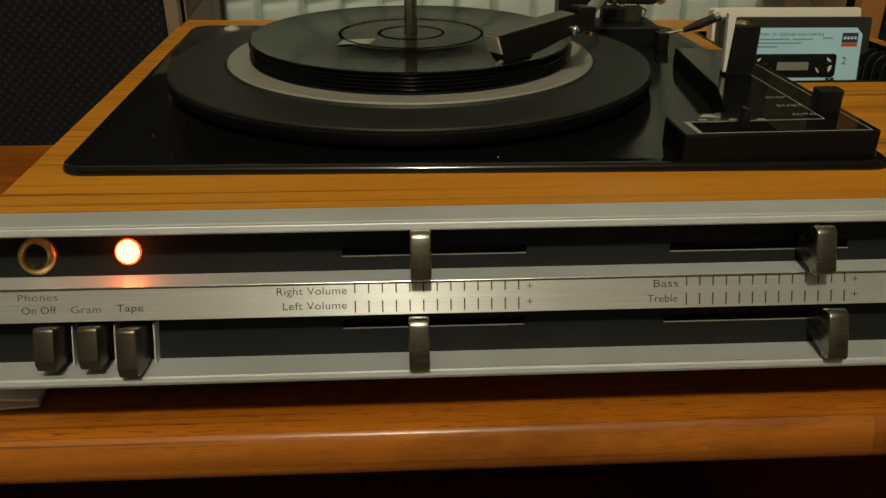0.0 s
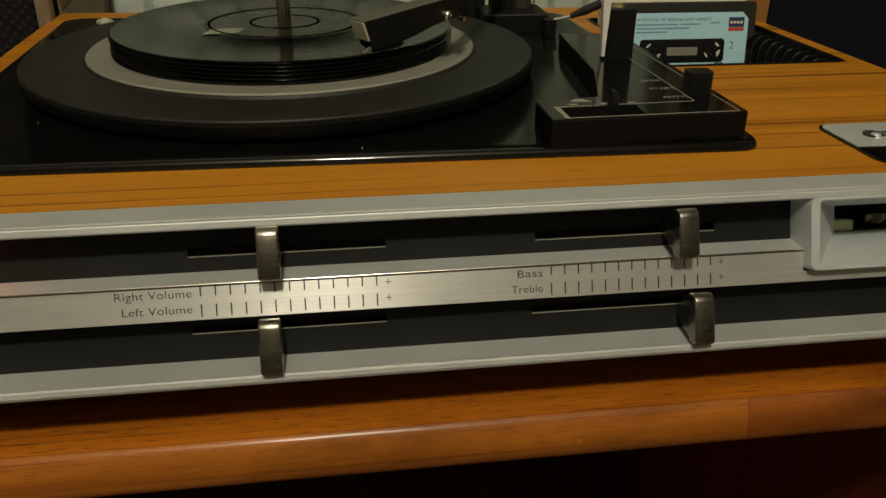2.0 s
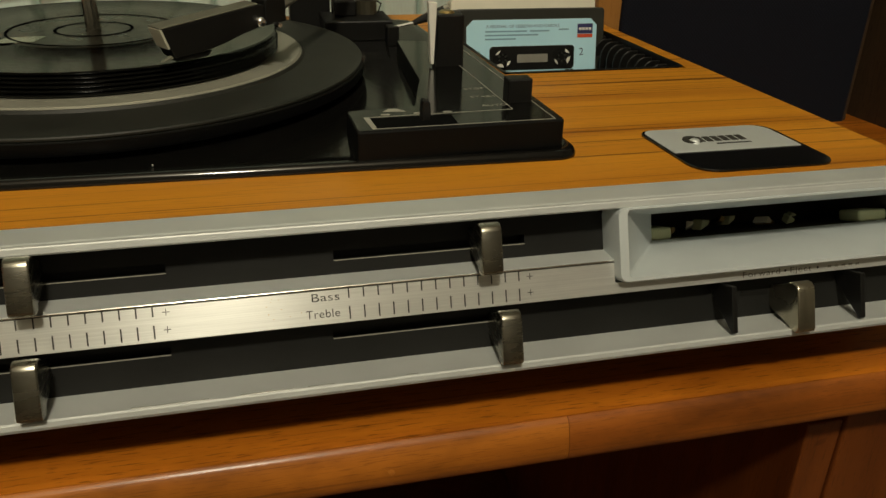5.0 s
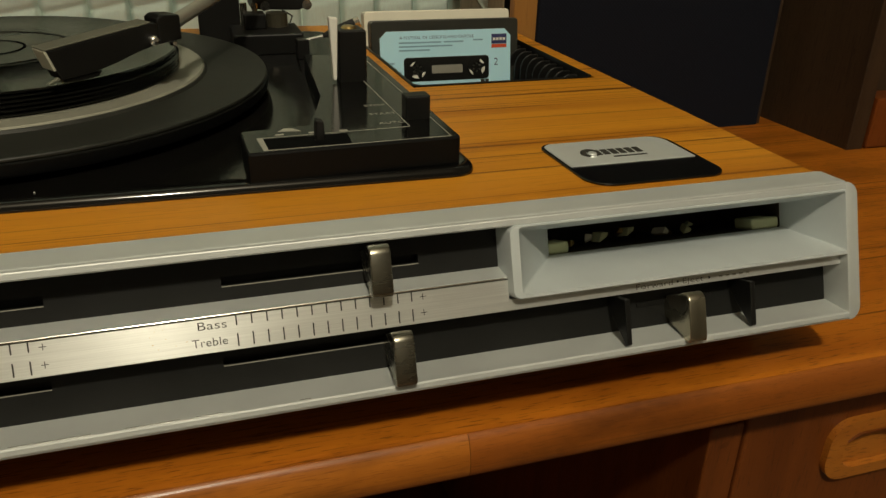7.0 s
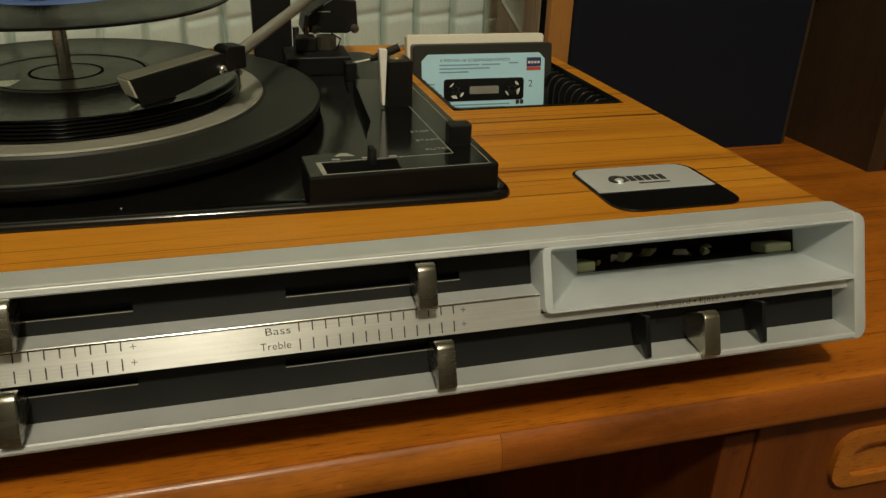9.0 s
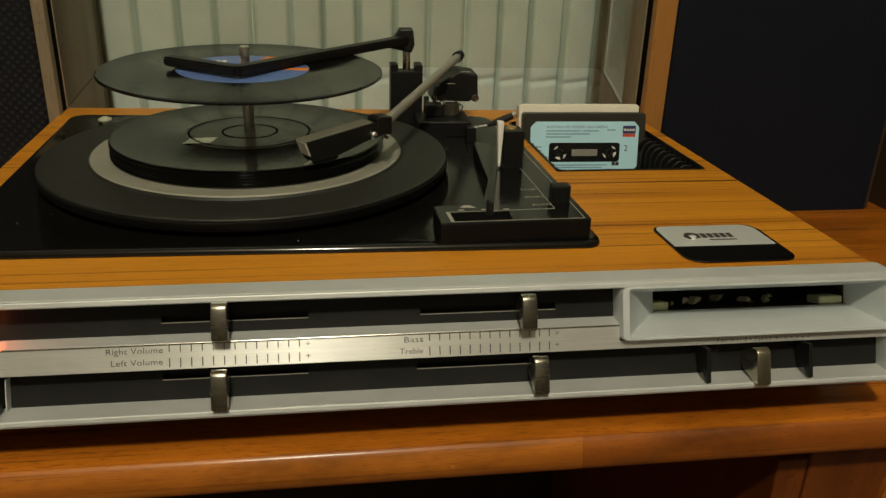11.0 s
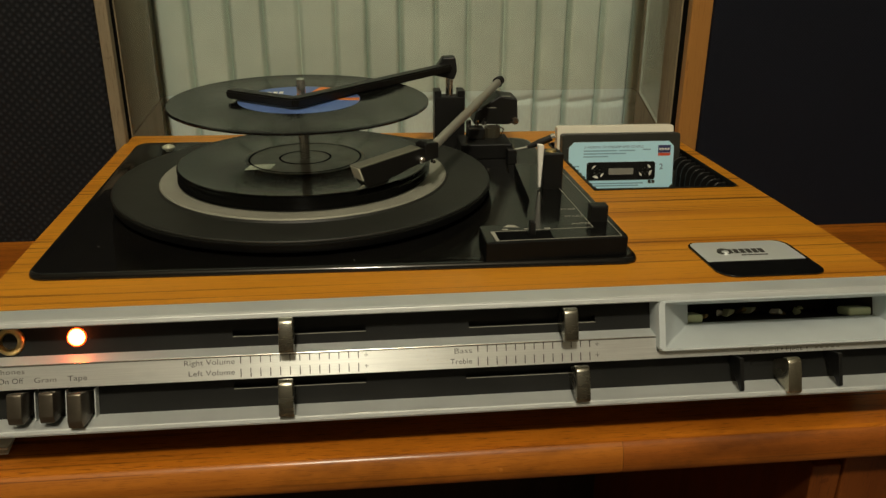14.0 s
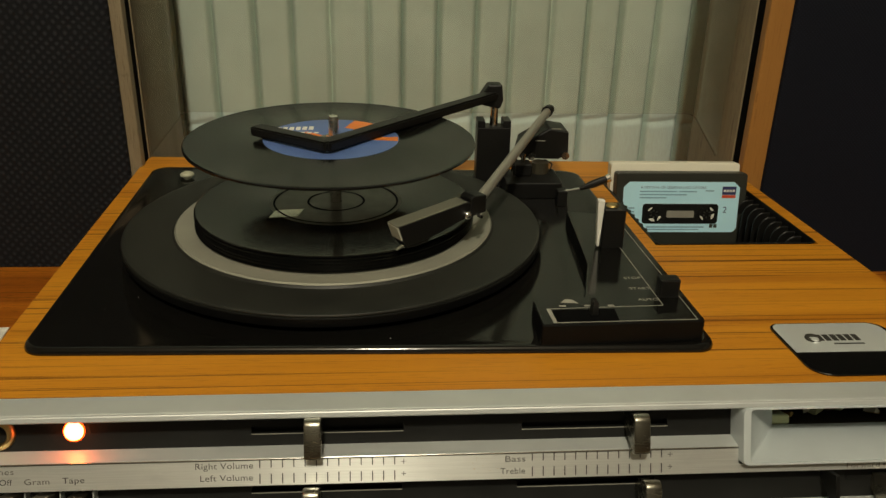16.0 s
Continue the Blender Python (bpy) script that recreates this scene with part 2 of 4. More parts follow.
def grille(name, thread, gap, period, relief, uneven=0.6):
    """Woven cloth: two crossing waves of thread, set on the slant."""
    m, nt, b = nodes_of(name)
    vec = link_coord(nt, (1, 1, 1), (0, radians(45), 0))
    waves = []
    for way in ("X", "Z"):
        w = nt.nodes.new("ShaderNodeTexWave")
        w.bands_direction = way
        w.inputs["Scale"].default_value = 0.314 / period
        w.inputs["Distortion"].default_value = uneven
        w.inputs["Detail"].default_value = 1.0
        nt.links.new(vec, w.inputs["Vector"])
        waves.append(w.outputs["Fac"])
    mul = nt.nodes.new("ShaderNodeMath")
    mul.operation = "MULTIPLY"
    nt.links.new(waves[0], mul.inputs[0])
    nt.links.new(waves[1], mul.inputs[1])
    tone = noise_tex(nt, link_coord(nt), 14, 3)
    c = ramp(nt, mul.outputs[0], ((0.15, gap), (0.8, thread)))
    c = mix(nt, c, gap, ramp(nt, tone, ((0.35, (0, 0, 0)), (0.75, (0.6, 0.6, 0.6)))))
    nt.links.new(c, b.inputs["Base Color"])
    b.inputs["Roughness"].default_value = 0.85
    b.inputs["Specular IOR Level"].default_value = 0.25
    bump(nt, b, mul.outputs[0], relief, 0.001)
    return m


M["grille_coarse"] = grille("coarse_black_grille", (0.023, 0.0245, 0.029), (0.006, 0.0064, 0.008), 0.0054, 0.6, 2.2)
M["grille"] = grille("fine_black_grille", (0.0060, 0.0084, 0.0185), (0.003, 0.0042, 0.0092), 0.0022, 0.15)


def cloth():
    m, nt, b = nodes_of("net_curtain_cloth")
    vec = link_coord(nt, (1, 1, 1))
    weave = noise_tex(nt, link_coord(nt, (900, 900, 120)), 1.0, 2)
    tone = noise_tex(nt, vec, 5, 3)
    c = ramp(nt, tone, ((0.3, (0.56, 0.69, 0.635)), (0.7, (0.66, 0.80, 0.735))))
    c = mix(nt, c, (0.52, 0.59, 0.53), weave)
    nt.links.new(c, b.inputs["Base Color"])
    b.inputs["Roughness"].default_value = 0.9
    bump(nt, b, weave, 0.2, 0.0005)
    return m


M["cloth"] = cloth()


def clear():
    m, nt, b = nodes_of("smoky_acrylic")
    b.inputs["Base Color"].default_value = (0.86, 0.84, 0.77, 1)
    b.inputs["Transmission Weight"].default_value = 1.0
    b.inputs["IOR"].default_value = 1.0
    b.inputs["Roughness"].default_value = 0.02
    n = noise_tex(nt, link_coord(nt), 14, 4)
    b.inputs["Specular IOR Level"].default_value = 0.5
    g = nt.nodes.new("ShaderNodeBsdfGlossy")
    g.inputs["Roughness"].default_value = 0.25
    fr = nt.nodes.new("ShaderNodeFresnel")
    fr.inputs["IOR"].default_value = 1.12
    tr = nt.nodes.new("ShaderNodeBsdfTransparent")
    nt.links.new(ramp(nt, n, ((0.3, (0.88, 0.87, 0.83)), (0.7, (0.95, 0.94, 0.90)))), tr.inputs["Color"])
    mx = nt.nodes.new("ShaderNodeMixShader")
    nt.links.new(fr.outputs["Fac"], mx.inputs["Fac"])
    nt.links.new(tr.outputs[0], mx.inputs[1])
    nt.links.new(g.outputs[0], mx.inputs[2])
    nt.links.new(mx.outputs[0], nt.nodes["Material Output"].inputs["Surface"])
    return m


M["acrylic"] = clear()


def glow(name, colour, strength):
    m, nt, b = nodes_of(name)
    b.inputs["Base Color"].default_value = (*colour, 1)
    b.inputs["Emission Color"].default_value = (*colour, 1)
    b.inputs["Emission Strength"].default_value = strength
    return m


M["neon"] = glow("lit_neon_lens", (1.0, 0.17, 0.040), 25)
M["neon_rim"] = glow("neon_lens_rim", (1.0, 0.10, 0.008), 2.2)


# ---------------------------------------------------------------- mesh helpers
def hang(ob, parent):
    if parent:
        ob.parent = parent
        if parent.type == "EMPTY":
            ob.matrix_parent_inverse = Matrix.Translation(-parent.location)


def part(name, bm, material, parent=None, label=""):
    me = bpy.data.meshes.new(name)
    bmesh.ops.recalc_face_normals(bm, faces=bm.faces)
    bm.to_mesh(me)
    bm.free()
    for mat in material if isinstance(material, (list, tuple)) else (material,):
        me.materials.append(M[mat] if isinstance(mat, str) else mat)
    for p in me.polygons:
        p.use_smooth = False
    ob = new(name, me)
    hang(ob, parent)
    if label:
        ob["label"] = label
    return ob


def smooth(ob, angle=40):
    me = ob.data
    for p in me.polygons:
        p.use_smooth = True
    me.set_sharp_from_angle(angle=radians(angle))
    return ob


def prism(poly, lo, hi, axis="z", bevel=0.0, seg=2, m=None):
    """A bmesh: the polygon (pairs) drawn out from lo to hi along an axis. Pairs are (x,y) for z, (x,z) for y, (y,z) for x."""
    bm = bmesh.new()
    put = {"z": lambda a, b, c: (a, b, c), "y": lambda a, b, c: (a, c, b), "x": lambda a, b, c: (c, a, b)}[axis]
    low = [bm.verts.new(put(a, b, lo)) for a, b in poly]
    top = [bm.verts.new(put(a, b, hi)) for a, b in poly]
    n = len(poly)
    bm.faces.new(low[::-1])
    bm.faces.new(top)
    for i in range(n):
        bm.faces.new((low[i], low[(i + 1) % n], top[(i + 1) % n], top[i]))
    bmesh.ops.recalc_face_normals(bm, faces=bm.faces)
    if bevel:
        sharp = [e for e in bm.edges if e.calc_face_angle(0) > 0.5]
        bmesh.ops.bevel(bm, geom=sharp, offset=bevel, segments=seg, affect="EDGES", profile=0.5, clamp_overlap=True)
    if m:
        bm.transform(m)
    return bm


def block(x0, x1, y0, y1, z0, z1, bevel=0.0, seg=2, m=None):
    return prism([(x0, y0), (x1, y0), (x1, y1), (x0, y1)], z0, z1, "z", bevel, seg, m)


def rounded(x0, x1, y0, y1, r, n=6):
    """The corners of a rounded rectangle. r: one radius, or four (lower left, lower right, upper right, upper left)."""
    r = r if isinstance(r, (list, tuple)) else (r,) * 4
    pts = []
    for (cx, cy, a0), q in zip(((x0, y0, 180), (x1, y0, 270), (x1, y1, 0), (x0, y1, 90)), r):
        ox = cx + (q if cx == x0 else -q)
        oy = cy + (q if cy == y0 else -q)
        if q == 0:
            pts.append((cx, cy))
            continue
        for k in range(n + 1):
            a = radians(a0 + 90 * k / n)
            pts.append((ox + q * math.cos(a), oy + q * math.sin(a)))
    return pts


def lathe(profile, seg=64, m=None, closed=False):
    """Turns (radius, z) pairs about the z axis."""
    bm = bmesh.new()
    rings = []
    for r, z in profile:
        if r < 1e-6:
            rings.append([bm.verts.new((0, 0, z))])
        else:
            rings.append([bm.verts.new((r * math.cos(2 * math.pi * k / seg), r * math.sin(2 * math.pi * k / seg), z)) for k in range(seg)])
    pairs = list(zip(rings, rings[1:])) + ([(rings[-1], rings[0])] if closed else [])
    for a, b in pairs:
        for k in range(seg):
            j = (k + 1) % seg
            if len(a) == 1 and len(b) == 1:
                continue
            if len(a) == 1:
                bm.faces.new((a[0], b[j], b[k]))
            elif len(b) == 1:
                bm.faces.new((a[k], a[j], b[0]))
            else:
                bm.faces.new((a[k], a[j], b[j], b[k]))
    if m:
        bm.transform(m)
    return bm


def rod(points, radius, seg=12):
    """A round bar through the points; radius may be a list."""
    bm = bmesh.new()
    rs = radius if isinstance(radius, (list, tuple)) else [radius] * len(points)
    pts = [Vector(p) for p in points]
    rings = []
    for i, p in enumerate(pts):
        d = (pts[min(i + 1, len(pts) - 1)] - pts[max(i - 1, 0)]).normalized()
        q = d.to_track_quat("Z", "Y")
        rings.append([bm.verts.new(p + q @ Vector((rs[i] * math.cos(2 * math.pi * k / seg), rs[i] * math.sin(2 * math.pi * k / seg), 0))) for k in range(seg)])
    for a, b in zip(rings, rings[1:]):
        for k in range(seg):
            j = (k + 1) % seg
            bm.faces.new((a[k], a[j], b[j], b[k]))
    bm.faces.new(rings[0][::-1])
    bm.faces.new(rings[-1])
    return bm


def merge(bms):
    out = bmesh.new()
    for b in bms:
        me = bpy.data.meshes.new("scratch")
        b.to_mesh(me)
        b.free()
        out.from_mesh(me)
        bpy.data.meshes.remove(me)
    return out


def lettering(text, size, m, name="lettering", material="ink", parent=None, align="LEFT", stretch=1.0):
    """Words in the built-in font as a thin mesh; m places the text's own x, y plane."""
    cu = bpy.data.curves.new(name, "FONT")
    cu.body, cu.size, cu.align_x, cu.align_y = text, size, align, "CENTER"
    cu.extrude = 0.00004
    cu.space_character = 1.05
    cu.offset = size * -0.005
    tmp = bpy.data.objects.new("scratch_text", cu)
    scene.collection.objects.link(tmp)
    bpy.context.view_layer.update()
    me = bpy.data.meshes.new_from_object(tmp.evaluated_get(bpy.context.evaluated_depsgraph_get()))
    bpy.data.objects.remove(tmp)
    me.name = name
    me.materials.clear()
    me.materials.append(M[material])
    me.transform(m @ Matrix.Diagonal((stretch, 1, 1, 1)))
    ob = new(name, me)
    hang(ob, parent)
    return ob


def thing(name, label, category, group="", at=(0, 0, 0)):
    ob = new(name)
    ob.empty_display_size = 0.02
    ob.location = at
    return tagged(ob, label, category, group)


# ---------------------------------------------------------------- measures
SHELF = 0.0014          # top of the sideboard at its front
DECK = 0.081            # wooden top of the music centre
LEAN_X = -0.033         # the deck runs back at a slight slant
TILT_PANEL = 0.3606     # slope of the control panel, radians


def shelf(y):
    """The height of the sideboard's top, which falls a little towards the wall."""
    return SHELF - 0.030 * y


def sk(x, y, y0=0.05):
    return x + LEAN_X * (y - y0)


def pk(x, y):
    """The changer plate and the rear edge stand a little askew to the front panel."""
    return (sk(x, y), y - (0.022 + 0.04 * (y - 0.05)) * (x - 0.15))


# panel space: u along x, v up the panel, w out of it
PV = Vector((0, math.sin(TILT_PANEL), math.cos(TILT_PANEL)))
PW = Vector((0, -math.cos(TILT_PANEL), math.sin(TILT_PANEL)))
PANEL = Matrix(((1, 0, 0, 0), (0, PV.y, PW.y, -0.0058), (0, PV.z, PW.z, 0.055), (0, 0, 0, 1)))

# ---------------------------------------------------------------- room
def room():
    def slab(name, x0, x1, y0, y1, z0, z1, mat):
        return tagged(part(name, block(x0, x1, y0, y1, z0, z1), mat), kind="structure")
    slab("wall_north", -2.2, 2.2, 0.78, 0.9, -0.9, 1.7, "wall")
    slab("wall_south", -2.2, 2.2, -3.1, -3.0, -0.9, 1.7, "wall")
    slab("wall_west", -2.3, -2.2, -3.1, 0.9, -0.9, 1.7, "wall")
    slab("wall_east", 2.2, 2.3, -3.1, 0.9, -0.9, 1.7, "wall")
    slab("floor", -2.3, 2.3, -3.1, 0.9, -1.0, -0.9, "carpet")
    slab("ceiling", -2.3, 2.3, -3.1, 0.9, 1.7, 1.8, "white_wall")


room()


def curtain():
    bm = bmesh.new()
    cols = 1700
    x0, x1 = -0.68, 0.80
    heights = [-0.55, -0.2, 0.0, 0.03, 0.042, 0.048] + [0.051 + 0.0025 * k for k in range(13)] + [0.088, 0.1, 0.2, 0.5, 1.0, 1.5]
    step = 0.0392
    grid = []
    for i in range(cols + 1):
        x = x0 + (x1 - x0) * i / cols
        ph = (x - 0.013) / step + 0.05 * math.sin(x * 23) + 0.04 * math.sin(x * 57)
        f = ph - math.floor(ph)
        fold = math.sin(math.pi * f) ** 2
        crease = math.exp(-((min(f, 1 - f)) / 0.075) ** 2)
        hem = 0.064 + 0.006 * f + 0.003 * math.sin(x * 11)
        col = []
        for z in heights:
            y = 0.576 - 0.0015 * fold + (0.0095 + 0.003 * math.sin(x * 31)) * crease + 0.006 * math.sin(x * 7 + z * 1.5) + 0.0032 * math.exp(-((z - hem) / 0.0034) ** 2)
            col.append(bm.verts.new((x, y, z)))
        grid.append(col)
    for i in range(cols):
        for j in range(len(heights) - 1):
            bm.faces.new((grid[i][j], grid[i + 1][j], grid[i + 1][j + 1], grid[i][j + 1]))
    ob = part("curtain", bm, "cloth")
    sol = ob.modifiers.new("thickness", "SOLIDIFY")
    sol.thickness = 0.0008
    smooth(ob, 60)
    tagged(ob, "pale grey-green net curtain hanging in narrow vertical pleats", "curtain")


curtain()


# ---------------------------------------------------------------- sideboard
def sideboard():
    root = thing("sideboard", "long reddish-brown varnished wooden sideboard with rounded front edge", "sideboard", at=(0, 0.2, SHELF))
    # flat top with a crisp front arris, and a rounded lipping along its edge
    part("top", prism([(0.72, shelf(0.72)), (0.004, SHELF), (-0.0080, SHELF), (-0.0106, SHELF - 0.0005), (-0.0106, SHELF - 0.0208), (0.72, shelf(0.72) - 0.0212)], -1.1, 1.15, "x"), "sideboard", root, "orange-brown varnished top with dark pores")
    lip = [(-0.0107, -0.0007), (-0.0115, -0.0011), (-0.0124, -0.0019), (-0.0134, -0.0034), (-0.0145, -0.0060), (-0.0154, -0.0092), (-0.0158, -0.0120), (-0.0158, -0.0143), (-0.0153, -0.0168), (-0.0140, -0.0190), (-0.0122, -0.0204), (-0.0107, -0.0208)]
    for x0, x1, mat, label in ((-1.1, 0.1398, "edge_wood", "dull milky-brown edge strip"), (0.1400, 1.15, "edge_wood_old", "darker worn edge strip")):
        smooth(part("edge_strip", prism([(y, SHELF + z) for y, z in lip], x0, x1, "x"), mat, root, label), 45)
    under = SHELF - 0.0222
    # The niche's back is coloured dark to hold the shade of the recess.
    part("niche_back", block(-1.08, 0.267, 0.40, 0.70, -0.89, under - 0.016, 0.001), "dark_wood", root, "back of the open niche, its shade put into dark wood")
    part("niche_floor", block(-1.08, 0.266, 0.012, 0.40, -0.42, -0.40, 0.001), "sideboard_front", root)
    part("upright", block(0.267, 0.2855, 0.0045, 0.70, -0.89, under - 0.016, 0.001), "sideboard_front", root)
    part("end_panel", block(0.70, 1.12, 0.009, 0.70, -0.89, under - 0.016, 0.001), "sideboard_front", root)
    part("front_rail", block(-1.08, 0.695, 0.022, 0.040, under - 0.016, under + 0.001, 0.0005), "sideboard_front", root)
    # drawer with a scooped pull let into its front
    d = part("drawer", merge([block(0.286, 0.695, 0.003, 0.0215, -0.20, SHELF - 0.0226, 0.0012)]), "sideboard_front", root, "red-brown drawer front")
    outer = rounded(0.336, 0.446, -0.082, -0.0455, 0.013)
    inner = rounded(0.345, 0.438, -0.075, -0.0525, 0.009)
    bm = bmesh.new()
    rings = [[bm.verts.new((x, y, z)) for x, z in ring] for ring, y in ((outer, 0.0032), (outer, -0.0008), (inner, -0.0013), (inner, 0.0024))]
    n = len(outer)
    for a, b in zip(rings, rings[1:]):
        for i in range(n):
            bm.faces.new((a[i], a[(i + 1) % n], b[(i + 1) % n], b[i]))
    bm.faces.new(rings[-1])
    part("pull", bm, "drawer_pull", d, "pale carved finger pull")
    # A darker wavy piece draws the shade in the pull's upper half.
    wave = [(0.3455, -0.0570)] + [(0.3455 + 0.092 * k / 10, -0.0570 + 0.004 * math.sin(k * 0.9)) for k in range(1, 10)] + [(0.4375, -0.0525), (0.3520, -0.0527)]
    part("recess_shade", prism(wave, -0.0022, 0.0020, "y"), "sideboard_front", d)
    return root


sideboard()


# ---------------------------------------------------------------- speakers
def speaker(x0, x1, yf, depth, height, rail_l, rail_r, cloth_name, veneer, label, trim, far="dull_side"):
    root = thing("loudspeaker", label, "loudspeaker", "pair of loudspeakers", at=((x0 + x1) / 2, yf + depth / 2, shelf(yf + depth)))
    z0, z1 = shelf(yf + depth), shelf(yf) + height
    foot, head = 0.006, 0.012
    part("front_rail", block(x0, x0 + rail_l, yf, yf + 0.010, z0, z1, 0.001), veneer, root, trim)
    part("front_rail", block(x1 - rail_r, x1, yf, yf + 0.010, z0, z1, 0.001), far, root)
    for a, b in ((x0 + 0.0012, x0 + rail_l), (x1 - rail_r, x1 - 0.0012)):
        part("shadow_gap", block(a, b, yf + 0.0101, yf + 0.0238, z0, z1), "void", root, "black gap between front frame and cabinet")
    part("side_panel", block(x0, x0 + rail_l, yf + 0.024, yf + depth, z0, z1, 0.001), "dull_side", root, "dull brown side")
    part("side_panel", block(x1 - rail_r, x1, yf + 0.024, yf + depth, z0, z1, 0.001), "dull_side", root, "dull brown side")
    part("bottom_panel", block(x0 + rail_l, x1 - rail_r, yf + 0.004, yf + depth, z0, z0 + foot, 0.001), veneer, root)
    part("top_panel", block(x0 + rail_l, x1 - rail_r, yf, yf + depth, z1 - head, z1, 0.001), veneer, root)
    part("baffle", block(x0 + rail_l, x1 - rail_r, yf + 0.02, yf + 0.035, z0 + foot, z1 - head), "black_panel", root)
    part("back", block(x0 + rail_l, x1 - rail_r, yf + depth - 0.012, yf + depth - 0.002, z0 + foot, z1 - head), "black_panel", root)
    part("grille", block(x0 + rail_l, x1 - rail_r, yf - 0.003, yf + 0.019, z0 + 0.001, z1 - head, 0.003, 3), cloth_name, root, "black woven cloth grille")
    return root


speaker(0.2955, 0.540, 0.338, 0.126, 0.46, 0.0190, 0.004, "grille", "teak_side", "teak-sided loudspeaker with black cloth grille, standing on the sideboard", "orange-brown teak cabinet", "dark_wood")
speaker(-0.455, -0.2112, 0.366, 0.145, 0.46, 0.010, 0.0100, "grille_coarse", "dull_side", "loudspeaker with coarse black woven grille beside the record deck", "dull teak cabinet")


def side_box():
    root = thing("storage_box", "dark brown wooden box beside the loudspeaker", "box", at=(0.66, 0.32, shelf(0.40)))
    part("side_panel", block(0.556, 0.572, 0.250, 0.46, shelf(0.46), 0.30, 0.001), "dark_wood", root)
    part("front_panel", block(0.5725, 0.85, 0.270, 0.285, shelf(0.285), 0.30, 0.001), "dark_wood", root)
    part("drawer", block(0.5735, 0.85, 0.248, 0.2695, shelf(0.25) + 0.001, 0.036, 0.001), "sideboard_front", root, "reddish-brown wooden drawer front")


side_box()


def paper_tag():
    tag = part("paper_tag", prism([(0.5285, 0.138), (0.5480, 0.135), (0.5485, 0.215), (0.5300, 0.215)], 0.3335, 0.3345, "y"), "sticker")
    tagged(tag, "beige paper tag hanging against the loudspeaker grille", "tag")
    card = part("paper_card", prism([(-0.318, 0.222), (-0.284, 0.226), (-0.286, 0.246), (-0.320, 0.243)], 0, 0.0010, "z", 0, 1, Matrix.Translation((0, 0.234, shelf(0.234) + 0.0001)) @ pose(0, 0, 0, -1.25) @ Matrix.Translation((0, -0.234, 0))), "paper")
    tagged(card, "small white card lying before the loudspeaker", "card")


paper_tag()


# ---------------------------------------------------------------- music centre
centre = thing("music_centre", "teak and silver music centre with record changer and tape slot", "record player", at=(0.05, 0.2, SHELF))
U0, U1 = -0.2135, 0.3133


def bar(profile, u0, u1, bevel=0.0, m=PANEL):
    """A length of moulding along u; profile pairs are (w, v)."""
    bm = bmesh.new()
    a = [bm.verts.new((u0, v, w)) for w, v in profile]
    b = [bm.verts.new((u1, v, w)) for w, v in profile]
    n = len(profile)
    bm.faces.new(a)
    bm.faces.new(b[::-1])
    for i in range(n):
        bm.faces.new((a[i], b[i], b[(i + 1) % n], a[(i + 1) % n]))
    bmesh.ops.recalc_face_normals(bm, faces=bm.faces)
    if bevel:
        bmesh.ops.bevel(bm, geom=[e for e in bm.edges if e.calc_face_angle(0) > 0.5], offset=bevel, segments=2, affect="EDGES", profile=0.5)
    bm.transform(m)
    return bm


def pblock(u0, u1, v0, v1, w0, w1, bevel=0.0, seg=2):
    return block(u0, u1, v0, v1, w0, w1, bevel, seg, PANEL)


